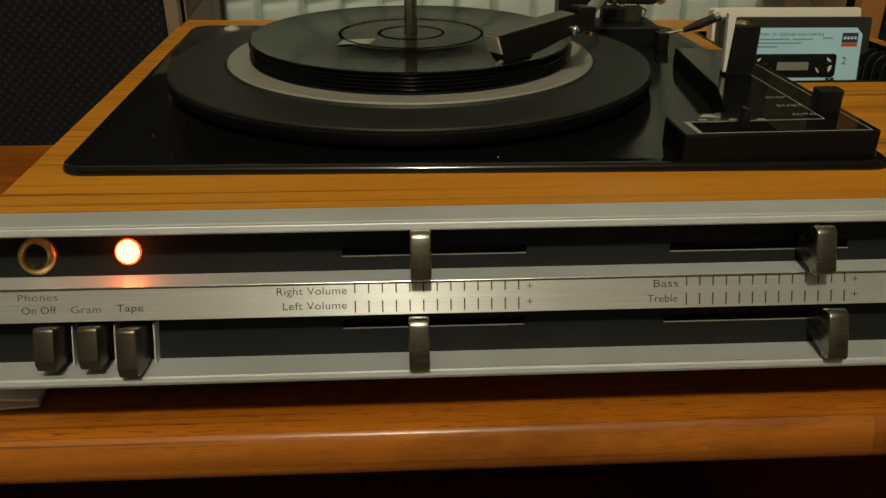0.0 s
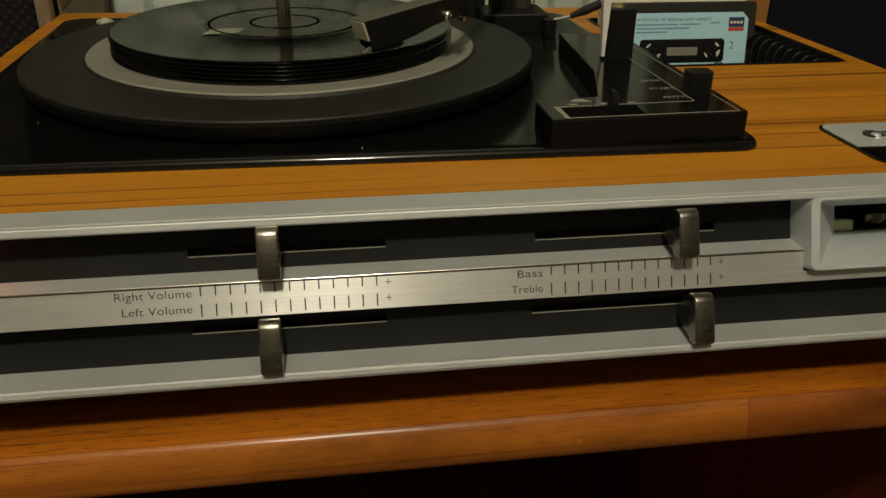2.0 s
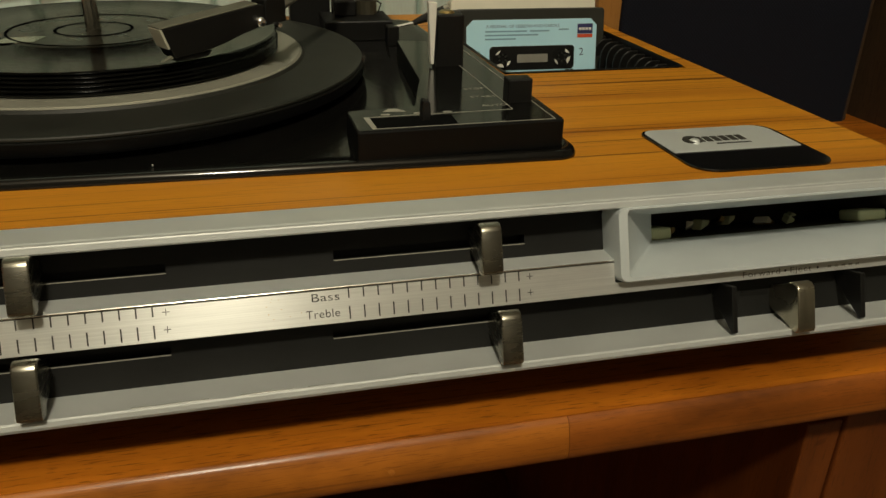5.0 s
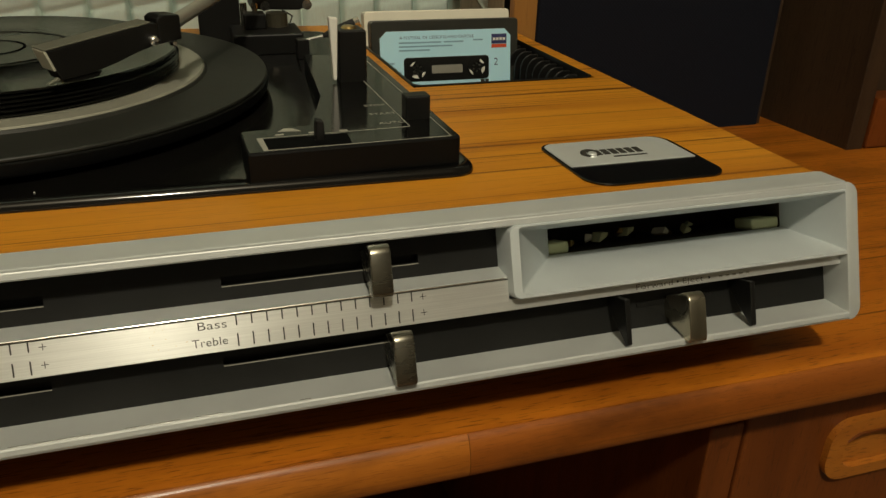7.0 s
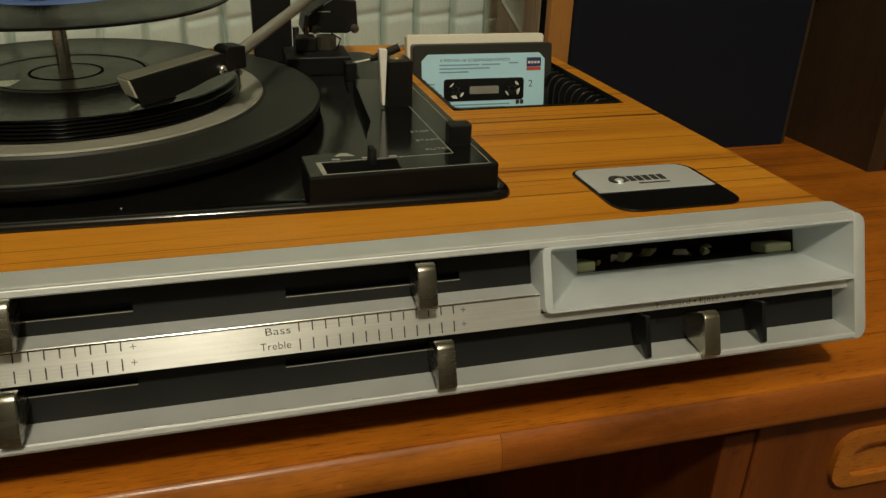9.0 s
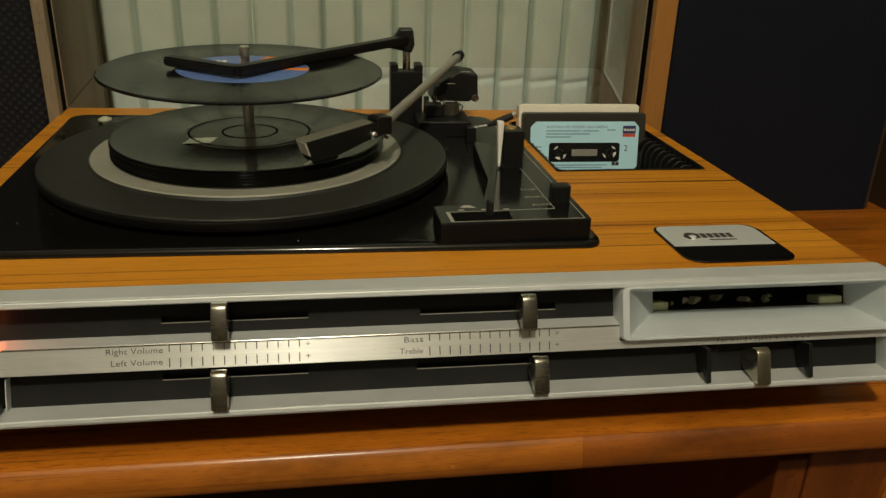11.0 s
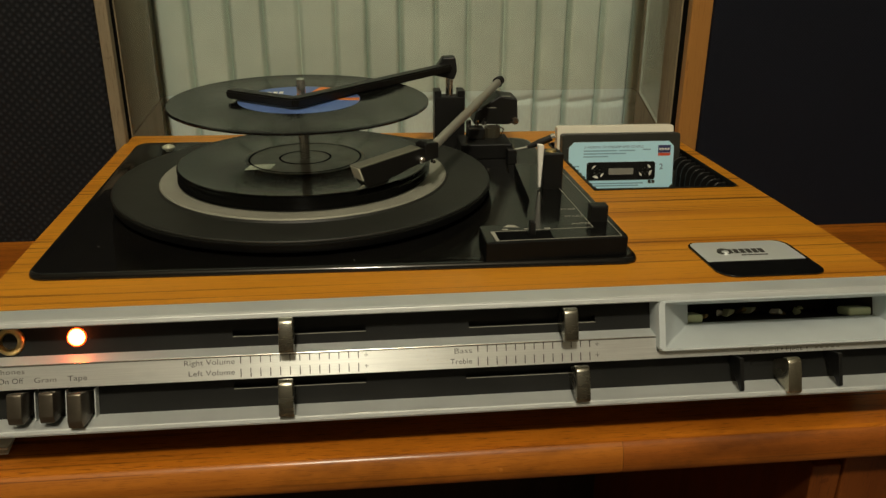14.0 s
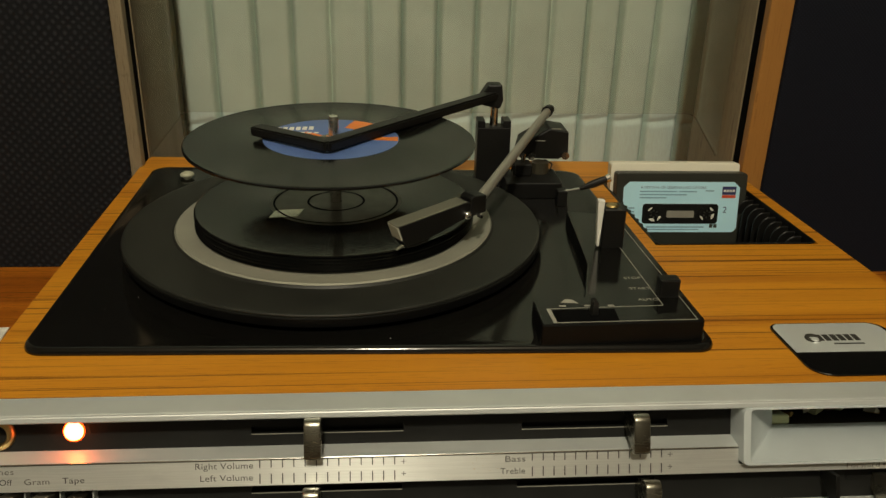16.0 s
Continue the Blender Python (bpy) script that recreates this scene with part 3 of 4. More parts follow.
def cabinet():
    # wooden body, open for the tape tray; built of boards so that the tray is a real well
    yb = 0.382
    tx0, tx1, ty0, ty1 = 0.1795, 0.2885, 0.191, 0.335
    top0 = DECK - 0.012

    def board(x0, x1, y0, y1, z0, z1):
        back = [pk(x1, y1), pk(x0, y1)] if y1 == yb else [(sk(x1, y1), y1), (sk(x0, y1), y1)]
        return prism([(sk(x0, y0), y0), (sk(x1, y0), y0)] + back, z0, z1, "z")
    front = 0.0212
    boards = [board(-0.203, tx0, front, yb, top0, DECK), board(tx0, 0.304, front, ty0, top0, DECK), board(tx1 + 0.005, 0.304, ty0, ty1, top0, DECK),
              board(tx0, 0.304, ty1, yb, top0, DECK)]
    bm = merge(boards)
    bmesh.ops.remove_doubles(bm, verts=bm.verts, dist=1e-6)
    part("deck_top", bm, "teak", centre, "orange teak-veneered top with dark grain lines")
    part("body", merge([board(-0.203, -0.191, front + 0.012, yb, 0.012, top0), board(0.292, 0.304, 0.11, yb, 0.012, top0), board(0.3022, 0.304, front + 0.012, 0.11, 0.012, top0), board(-0.191, 0.292, yb - 0.012, yb, 0.012, top0),
                        board(-0.191, 0.292, front + 0.012, yb - 0.012, 0.006, 0.012)]), "teak", centre)
    for x in (-0.15, 0.25):
        for y in (0.07, 0.34):
            part("foot", lathe([(0, shelf(y)), (0.011, shelf(y)), (0.0125, shelf(y) + 0.002), (0.012, 0.0065), (0, 0.0065)], 20, Matrix.Translation((x, y, 0))), "rubber", centre)
    # the well of the tape tray
    pts = [(sk(a, b), b) for a, b in rounded(tx0, tx1 + 0.005, ty0, ty1, 0.006)]
    bm = bmesh.new()
    hi = [bm.verts.new((x, y, DECK + 0.0004)) for x, y in pts]
    rim = [(sk(a, b), b) for a, b in rounded(tx0 + 0.0015, tx1 + 0.0035, ty0 + 0.0015, ty1 - 0.0015, 0.005)]
    r1 = [bm.verts.new((x, y, DECK + 0.0009)) for x, y in rim]
    lo = [bm.verts.new((x, y, 0.032)) for x, y in rim]
    n = len(pts)
    for a, b in ((hi, r1), (r1, lo)):
        for i in range(n):
            bm.faces.new((a[i], a[(i + 1) % n], b[(i + 1) % n], b[i]))
    bm.faces.new(lo)
    tray = part("tape_tray", bm, "black_plastic", centre, "black ribbed cassette tray sunk in the top")
    # ribs that hold the tapes apart
    for k in range(13):
        y = 0.209 + k * 0.0094
        xr = sk(tx1 + 0.003, y)
        xl = sk(tx0 + 0.002, y)
        curve = [(xr, 0.033), (xr, DECK - 0.002)] + [(xr - 0.005 - 0.007 * math.sin(radians(a)), DECK - 0.012 + 0.010 * math.cos(radians(a))) for a in range(0, 91, 15)] + [(xr - 0.012, 0.033)]
        part("rib", prism(curve, y, y + 0.0016, "y", 0.0004, 1), "black_plastic", tray)
        part("rib", prism([(xl, 0.033), (xl, DECK - 0.002), (xl + 0.005, DECK - 0.003), (xl + 0.008, 0.033)], y, y + 0.0016, "y", 0.0004, 1), "black_plastic", tray)


cabinet()


def front_panel():
    cap = 0.0060
    e0, e1 = U0 + cap, U1 - cap
    frame = part("front_frame", merge([
        bar([(-0.0158, 0.0337), (-0.0018, 0.0297), (-0.0013, 0.0299), (-0.0006, 0.0297), (-0.0001, 0.0292), (-0.0002, 0.0286), (0, 0.0282), (0, 0.0263), (-0.0006, 0.0258), (-0.0155, 0.0260)], e0, e1),
        bar([(-0.0138, -0.0220), (-0.0022, -0.0253), (-0.0005, -0.0256), (0, -0.0262), (0, -0.0278), (-0.0008, -0.0288), (-0.0155, -0.0290)], e0, e1),
        bar([(-0.0138, 0.0100), (-0.0062, 0.0073), (-0.0050, 0.0070), (-0.0050, -0.0056), (-0.0138, -0.0056)], e0, 0.1574),
        bar([(-0.0138, -0.0016), (-0.0050, -0.0016), (-0.0050, -0.0056), (-0.0138, -0.0056)], 0.1574, e1)]),
        "silver", centre, "silver-grey moulded front frame")
    smooth(frame, 16)
    for a, b, r in ((U0, e0, (0.0056, 0, 0, 0.0056)), (e1, U1, (0, 0.0056, 0.0056, 0))):
        smooth(part("frame_end", prism(rounded(a, b, -0.0290, 0.0291, r), -0.030, 0.0, "z", 0.0008, 2, PANEL), "silver", frame), 40)
    for a, b in ((0.021, 0.038), (0.043, 0.052), (0.077, 0.081), (-0.013, 0.011)):
        part("scratch", pblock(a, b, -0.02555, -0.02536, -0.0018, -0.0012), "chrome", frame)
    # ends of the top moulding that run back to the wood
    for a, b in ((U0 + 0.004, e0), (e1, U1 - 0.004)):
        part("frame_end", bar([(-0.0158, 0.0337), (-0.0016, 0.0293), (-0.0016, 0.0280), (-0.0158, 0.0280)], a, b, 0.0006), "silver", frame)
    # dark panels behind the sliders, slots cut through them
    def slotted(u0, u1, v0, v1, slots):
        us = sorted({u0, u1, *(s[0] for s in slots), *(s[1] for s in slots)})
        vs = sorted({v0, v1, *(s[2] for s in slots), *(s[3] for s in slots)})
        bm = bmesh.new()
        face = {(i, j): bm.verts.new((u, v, -0.0140)) for i, u in enumerate(us) for j, v in enumerate(vs)}
        deep = {k: bm.verts.new((p.co.x, p.co.y, -0.0180)) for k, p in list(face.items())}
        hole = {(i, j) for i in range(len(us) - 1) for j in range(len(vs) - 1) if any(s[0] <= us[i] < s[1] and s[2] <= vs[j] < s[3] for s in slots)}
        for i in range(len(us) - 1):
            for j in range(len(vs) - 1):
                if (i, j) not in hole:
                    bm.faces.new([face[k] for k in ((i, j), (i + 1, j), (i + 1, j + 1), (i, j + 1))])
                    continue
                for (di, dj), (p, q) in (((0, -1), ((i, j), (i + 1, j))), ((0, 1), ((i, j + 1), (i + 1, j + 1))), ((-1, 0), ((i, j), (i, j + 1))), ((1, 0), ((i + 1, j), (i + 1, j + 1)))):
                    if (i + di, j + dj) not in hole:
                        bm.faces.new([face[p], face[q], deep[q], deep[p]])
        bmesh.ops.delete(bm, geom=[v for v in bm.verts if not v.link_faces], context="VERTS")
        bm.transform(PANEL)
        return bm
    for name, u1, v0, v1, slots in (("upper_panel", 0.160, 0.0090, 0.0270, ((-0.0697, 0.0003, 0.0156, 0.0188), (0.0560, 0.1262, 0.0150, 0.0182))),
                                    ("lower_panel", e1, -0.0235, -0.0050, ((-0.0700, -0.0006, -0.0120, -0.0092), (0.0538, 0.1200, -0.0125, -0.0097)))):
        p = part(name, slotted(e0, u1, v0, v1, slots), "black_panel", centre, "matt black panel behind the sliders")
        part("slot_backing", pblock(e0, u1, v0, v1, -0.0225, -0.0210), "black_panel", p)
        for s0, s1, vc, _ in slots:
            part("slot_edge", pblock(s0, s1, vc - 0.0004, vc, -0.0142, -0.0137), "reel", p, "bright lower edge of the slider slot")
    # scale strip
    strip = part("scale_strip", prism([(e0, -0.0056), (e1, -0.0056), (e1, -0.0014), (0.1571, -0.0014), (0.1571, 0.0069), (e0, 0.0069)], -0.0049, -0.0044, "z", 0.0002, 2, PANEL), "aluminium", centre, "brushed aluminium strip with printed scales")
    part("strip_edge", pblock(e0, 0.1571, 0.0064, 0.0069, -0.0045, -0.0041, 0.00015), "chrome", strip, "bright top edge")
    part("strip_line", pblock(e0, 0.1571, 0.0060, 0.00635, -0.0044, -0.0043), "ink", strip)
    def tick(u, v, w2, h2, shared={}):
        key = (w2, h2)
        if key not in shared:
            shared[key] = part("tick", block(-w2, w2, -h2, h2, -0.00003, 0.00003), "ink", strip)
            ob = shared[key]
        else:
            ob = new("tick", shared[key].data)
            hang(ob, strip)
        ob.matrix_basis = PANEL @ Matrix.Translation((u, v, -0.00437))
    for base, last in ((-0.0646, -0.0040), (0.0593, 0.1201)):
        for k in range(13):
            u = base + (last - base) * k / 12
            tick(u, 0.00445, 0.00024, 0.00175)
            tick(u, -0.0023, 0.00024, 0.0022)
        for v in (0.0040, -0.0018):
            tick(last + 0.0041, v, 0.0011, 0.00012)
            tick(last + 0.0041, v, 0.00012, 0.0011)

    def word(text, u0, u1, v, size, mat="ink"):
        ob = lettering(text, size, Matrix.Identity(4), parent=strip, material=mat)
        me = ob.data
        xs = [p.co.x for p in me.vertices]
        k = (u1 - u0) / (max(xs) - min(xs))
        me.transform(PANEL @ Matrix.Translation((u0, v, -0.00436)) @ Matrix.Diagonal((k, 1, 1, 1)) @ Matrix.Translation((-min(xs), 0, 0)))
    word("Right Volume", -0.0931, -0.0676, 0.0037, 0.0040)
    word("Left Volume", -0.0910, -0.0677, -0.0018, 0.0040)
    word("Bass", 0.0468, 0.0561, 0.0036, 0.0040)
    word("Treble", 0.0445, 0.0559, -0.0020, 0.0040)
    word("Phones", -0.1857, -0.1717, 0.0035, 0.0036, "worn_ink")
    word("On Off", -0.1846, -0.1724, -0.0012, 0.0038)
    word("Gram", -0.1672, -0.1565, -0.0012, 0.0038, "worn_ink")
    word("Tape", -0.1509, -0.1414, -0.0010, 0.0038)
    word("Forward", 0.2100, 0.2262, -0.0036, 0.0030, "worn_ink")
    word("Eject", 0.2308, 0.2402, -0.0036, 0.0030, "worn_ink")
    part("worn_print", merge([pblock(0.2475 + 0.0032 * k, 0.2492 + 0.0032 * k, -0.0041, -0.0033, -0.0044, -0.00436) for k in range(5)]), "dim_ink", strip)
    for u in (0.2285, 0.2430):
        part("dot", lathe([(0, 0), (0.0005, 0), (0.0005, 0.00004), (0, 0.00004)], 10, PANEL @ Matrix.Translation((u, -0.0035, -0.0044))), "ink", strip)

    spots = random.Random(8)
    for _ in range(9):
        at = PANEL @ Matrix.Translation((spots.uniform(0.031, 0.043), spots.uniform(-0.0022, 0.0050), -0.00442))
        r = spots.uniform(0.00010, 0.00024)
        part("corrosion_spot", lathe([(0, 0.00008), (r * 0.7, 0.00006), (r, 0)], 9, at), "brass", strip)

    # slider knobs: a stem and a thick thumb piece with rounded edges
    def slider(u, v0, v1, name="slider_knob", mat="knob_metal", label="satin metal slider knob"):
        face = [(-0.0012, v1 - 0.0004), (0.0012, v1), (0.0028, v1 - 0.0005), (0.0040, v1 - 0.0016), (0.0045, v1 - 0.0032), (0.0045, v0 + 0.0016), (0.0039, v0 + 0.0004), (0.0026, v0), (-0.0012, v0 + 0.0006)]
        bm = bar(face, u - 0.0038, u + 0.0038, 0.0, Matrix.Identity(4))
        ends = [e for e in bm.edges if abs(e.verts[0].co.x - e.verts[1].co.x) < 1e-6 and max(e.verts[0].co.z, e.verts[1].co.z) > 0.001]
        bmesh.ops.bevel(bm, geom=ends, offset=0.0007, segments=3, affect="EDGES", profile=0.5)
        bm.transform(PANEL)
        k = part(name, bm, mat, centre, label)
        smooth(k, 50)
        # tapering stem that runs back into the slot
        part("stem", prism([(-0.0150, v0 + 0.0085), (-0.0012, v0 + 0.0012), (-0.0012, v1 - 0.001), (-0.0150, v1 - 0.0035)], u - 0.0033, u + 0.0033, "z", 0.0004, 2,
                           PANEL @ Matrix(((0, 0, 1, 0), (0, 1, 0, 0), (1, 0, 0, 0), (0, 0, 0, 1)))), mat, k)
        return k
    slider(-0.0403, 0.0077, 0.0262)
    slider(-0.0414, -0.0248, -0.0056)
    slider(0.1083, 0.0067, 0.0250)
    slider(0.1139, -0.0253, -0.0062)

    # push buttons with sloping lower ends
    for u, v0, v1, w in ((-0.1746, -0.0223, -0.0062, 0.0030), (-0.1594, -0.0221, -0.0062, 0.0030), (-0.1450, -0.0247, -0.0068, 0.0055)):
        prof = [(-0.0135, v1 - 0.002), (w - 0.001, v1), (w, v1 - 0.001), (w, v0 + 0.0035), (w - 0.002, v0), (-0.006, v0 + 0.001), (-0.0135, v0 + 0.005)]
        k = part("push_button", bar(prof, u - 0.0036, u + 0.0036, 0.0006), "button_metal", centre, "brown-grey metal push button")
        smooth(k, 40)
    for u in (-0.1690, -0.1537, -0.1393):
        part("button_guide", pblock(u - 0.00025, u + 0.00025, -0.0223, -0.0075, -0.0139, -0.0085), "silver", centre)

    # headphone socket and pilot lamp
    jm = PANEL @ Matrix.Translation((-0.1818, 0.0180, -0.0140))
    s = part("phones_socket", lathe([(0.0040, -0.004), (0.0042, 0.0022), (0.0048, 0.0030), (0.0060, 0.0028), (0.0072, 0.0012), (0.0074, 0.0)], 40, jm), "brass", centre, "worn brass headphone socket")
    smooth(s, 60)
    part("socket_hole", lathe([(0, -0.0035), (0.0041, -0.0035), (0.0041, -0.001)], 24, jm), "black_plastic", s)
    lm = PANEL @ Matrix.Translation((-0.1489, 0.0188, -0.0140))
    lamp = part("pilot_lamp", lathe([(0, 0.0042), (0.0018, 0.0039), (0.0032, 0.0028), (0.0041, 0.0010), (0.0043, 0)], 32, lm), "neon", centre, "glowing orange pilot lamp")
    smooth(lamp, 60)
    part("lens_rim", lathe([(0.0043, 0.0), (0.0044, 0.0008), (0.0048, 0.0006), (0.0050, 0.0)], 32, lm), "neon_rim", lamp)

    # tape slot
    outer = rounded(0.1572, e1, -0.0012, 0.0262, (0.003, 0.0001, 0.0001, 0.003))
    mouth = rounded(0.1608, e1 - 0.0004, 0.0005, 0.0252, (0.0016, 0.0006, 0.0006, 0.0016))
    throat = rounded(0.1848, 0.2988, 0.0097, 0.0206, 0.0004)
    bm = bmesh.new()
    loops = [[bm.verts.new((u, v, w)) for u, v in lp] for lp, w in ((outer, -0.0138), (outer, -0.0004), ([(0.2325 + (a - 0.2325) * 0.9965, 0.0125 + (b - 0.0125) * 0.975) for a, b in outer], 0.0003), (mouth, 0.0003), ([(0.2350 + (a - 0.2350) * 0.996, 0.0125 + (b - 0.0125) * 0.97) for a, b in mouth], -0.0010), (throat, -0.0280), (throat, -0.0300))]
    n = len(outer)
    for a, b in zip(loops, loops[1:]):
        for i in range(n):
            bm.faces.new((a[i], a[(i + 1) % n], b[(i + 1) % n], b[i]))
    bm.transform(PANEL)
    bay = part("tape_slot", bm, "bay_silver", centre, "pale grey funnel-shaped tape slot")
    smooth(bay, 30)
    # hollow behind the slot, with the mechanism's bits
    for u0, u1, v0, v1, w0, w1 in ((0.1846, 0.2989, 0.0060, 0.0094, -0.075, -0.0285), (0.1846, 0.2989, 0.0209, 0.0240, -0.075, -0.0285), (0.1800, 0.1845, 0.006, 0.024, -0.075, -0.0285),
                                   (0.2990, 0.3002, 0.006, 0.024, -0.075, -0.0285), (0.1800, 0.3002, 0.006, 0.024, -0.078, -0.0752)):
        part("slot_wall", pblock(u0, u1, v0, v1, w0, w1), "dusty", bay)
    for u0, u1 in ((0.1852, 0.1950), (0.2842, 0.2984)):
        part("tape_guide", pblock(u0, u1, 0.0096, 0.0145, -0.043, -0.0300, 0.0012, 3), "guide", bay, "pale greenish plastic tape guide")
    rnd = random.Random(4)
    for k, u in enumerate((0.1985, 0.2085, 0.2145, 0.2235, 0.2300, 0.2440, 0.2470, 0.2580, 0.2620)):
        h = 0.0105 + rnd.uniform(0, 0.003)
        a, b, c = rnd.uniform(0.0015, 0.004), rnd.uniform(0.0008, 0.0022), rnd.uniform(0.002, 0.005)
        spot = PANEL @ Matrix.Translation((u + 0.002, h + 0.0006, -0.042 - rnd.uniform(0, 0.008))) @ pose(0, 0, 0, rnd.uniform(-30, 30), rnd.uniform(-40, 40), rnd.uniform(-22, 22))
        part("metal_clip", prism([(-a, -b), (a * 0.6, -b * 0.7), (a, b * 0.2), (-a * 0.3, b)], -c, c, "z", 0.0003, 1, spot), "white_plastic" if k % 4 == 1 else "guide" if k % 3 else "brass", bay)

    # tape lever and the two guard fins beside it
    lever = slider(0.2312, -0.0268, -0.0072, "tape_lever", "lever_metal", "satin metal tape lever")
    part("lever_slot", pblock(0.2150, 0.2500, -0.0135, -0.0118, -0.0140, -0.0136), "black_plastic", lever)
    for u in (0.2015, 0.2580):
        part("guard_fin", bar([(-0.0139, -0.0064), (-0.0139, -0.0110), (-0.0008, -0.0250), (0.0004, -0.0244), (0.0004, -0.0068)], u + 0.0006, u + 0.0028, 0.0003), "black_plastic", centre, "black triangular fin beside the tape lever")


front_panel()


def badge():
    z = DECK + 0.0004
    pts = [(sk(a, b, 0.05), b) for a, b in rounded(0.2020, 0.2665, 0.0258, 0.0785, (0.011, 0.009, 0.009, 0.006))]
    base = part("badge", prism(pts, DECK - 0.0005, z + 0.0006, "z", 0.0003, 1), "gloss_black", centre, "black and silver badge plate")
    pts = [(sk(a, b, 0.05), b) for a, b in rounded(0.2032, 0.2640, 0.0475, 0.0772, (0.0005, 0.0005, 0.008, 0.005))]
    part("silver_field", prism(pts, z + 0.0005, z + 0.0010, "z", 0.0002, 1), "silver", base)
    # plain shapes where the maker's mark stands
    zz = z + 0.0010
    shapes = [block(0.2210 + 0.0040 * k, 0.2240 + 0.0040 * k, 0.0582, 0.0645, zz, zz + 0.0002) for k in range(6)]
    shapes.append(block(0.2275, 0.2440, 0.0545, 0.0556, zz, zz + 0.0002))
    part("mark_bars", merge(shapes), "ink", base)
    part("mark_ring", lathe([(0.0020, 0), (0.0020, 0.0008), (0.0042, 0.0008), (0.0042, 0)], 24, Matrix.Translation((0.2185, 0.0605, zz))), "ink", base)
    part("mark_drop", lathe([(0, 0.0016), (0.0018, 0.0013), (0.0027, 0)], 20, Matrix.Translation((0.2186, 0.0585, zz))), "silver", base)


badge()


# ---------------------------------------------------------------- record changer on the deck
CX, CY = -0.040, 0.205
PLATE = DECK + 0.0030


def changer():
    def inset(d):
        return [pk(a, b) for a, b in rounded(-0.1892 + d, 0.1640 - d, 0.0508 + d, 0.345 - d, (0.011, 0.011, 0.012, 0.012), 8)]
    bm = bmesh.new()
    loops = [[bm.verts.new((x, y, z)) for x, y in inset(d)] for d, z in ((0, DECK), (0, DECK + 0.0012), (0.0008, DECK + 0.0028), (0.0022, DECK + 0.0036), (0.0036, DECK + 0.0036), (0.0052, PLATE))]
    n = len(loops[0])
    for a, b in zip(loops, loops[1:]):
        for i in range(n):
            bm.faces.new((a[i], a[(i + 1) % n], b[(i + 1) % n], b[i]))
    bm.faces.new(loops[-1])
    plate = part("changer_plate", bm, "black_plate", centre, "black enamelled changer plate with a rolled edge")
    smooth(plate, 50)
    m = Matrix.Translation((CX, CY, 0))
    pl = part("platter", lathe([(0, PLATE + 0.002), (0.130, PLATE + 0.002), (0.1344, 0.0880), (0.1347, 0.0888), (0.1347, 0.0931), (0.1336, 0.0932), (0.1336, 0.0938), (0.1347, 0.0939), (0.1347, 0.0946), (0.1344, 0.0951), (0.1338, 0.0953), (0.1310, 0.0950), (0.1045, 0.0953), (0.1035, 0.0965), (0, 0.0965)], 128, m), "rubber", centre, "black rubber-covered platter")
    smooth(pl, 25)
    smooth(part("platter_rim", lathe([(0.1348, 0.0880), (0.1353, 0.0888), (0.1353, 0.0928), (0.1348, 0.0931)], 128, m), "black_rim", pl, "smooth black rim of the platter"), 40)
    part("mat_ring", lathe([(0.080, 0.0966), (0.080, 0.0974), (0.1020, 0.0974), (0.1030, 0.0966)], 128, m), "mat_grey", pl, "pale grey ring on the platter mat")
    sp = part("spindle", lathe([(0, 0.097), (0.0036, 0.097), (0.0036, 0.126), (0.0033, 0.150), (0.0032, 0.1655), (0.0024, 0.1660), (0, 0.1660)], 24, m), "spindle_steel", centre, "steel changer spindle")
    smooth(sp, 40)
    part("spindle_notch", block(CX - 0.0045, CX - 0.0028, CY - 0.002, CY + 0.002, 0.150, 0.1535), "chrome", sp)
    # white rest knob in the corner of the plate
    k = part("plate_knob", lathe([(0.0030, PLATE), (0.0034, PLATE + 0.0020), (0.0052, PLATE + 0.0024), (0.0055, PLATE + 0.0036), (0.0044, PLATE + 0.0046), (0.0030, PLATE + 0.0044), (0.0022, PLATE + 0.0056), (0, PLATE + 0.0060)], 32, Matrix.Translation((-0.1650, 0.326, 0))), "knob_cream", centre, "small greenish-cream knob on the plate")
    smooth(k, 50)

    # post and overhead record arm
    post = part("arm_post", merge([block(0.0655, 0.0920, 0.318, 0.334, PLATE, 0.128, 0.0006, 1), block(0.0655, 0.0715, 0.318, 0.334, 0.128, 0.1335, 0.0005, 1), block(0.0858, 0.0920, 0.318, 0.334, 0.128, 0.1335, 0.0005, 1)]), "black_plastic", centre, "black plastic post of the record arm")
    part("lift_rod", rod([(0.0790, 0.326, 0.124), (0.0790, 0.326, 0.146)], 0.0032, 16), "chrome", post)
    elbow, bend, tip = Vector((0.077, 0.322, 0.1500)), Vector((-0.0440, 0.1715, 0.1525)), Vector((-0.0895, 0.2075, 0.1530))

    def beam(a, b, wide, tall):
        d = b - a
        side = Vector((-d.y, d.x, 0)).normalized() * wide / 2
        up = Vector((0, 0, tall))
        bm = bmesh.new()
        vs = [bm.verts.new(p) for p in (a - side, a + side, b + side, b - side, a - side + up, a + side + up, b + side + up, b - side + up)]
        for f in ((3, 2, 1, 0), (4, 5, 6, 7), (0, 1, 5, 4), (1, 2, 6, 5), (2, 3, 7, 6), (3, 0, 4, 7)):
            bm.faces.new([vs[i] for i in f])
        bmesh.ops.recalc_face_normals(bm, faces=bm.faces)
        bmesh.ops.bevel(bm, geom=bm.edges[:], offset=0.0012, segments=2, affect="EDGES")
        return bm
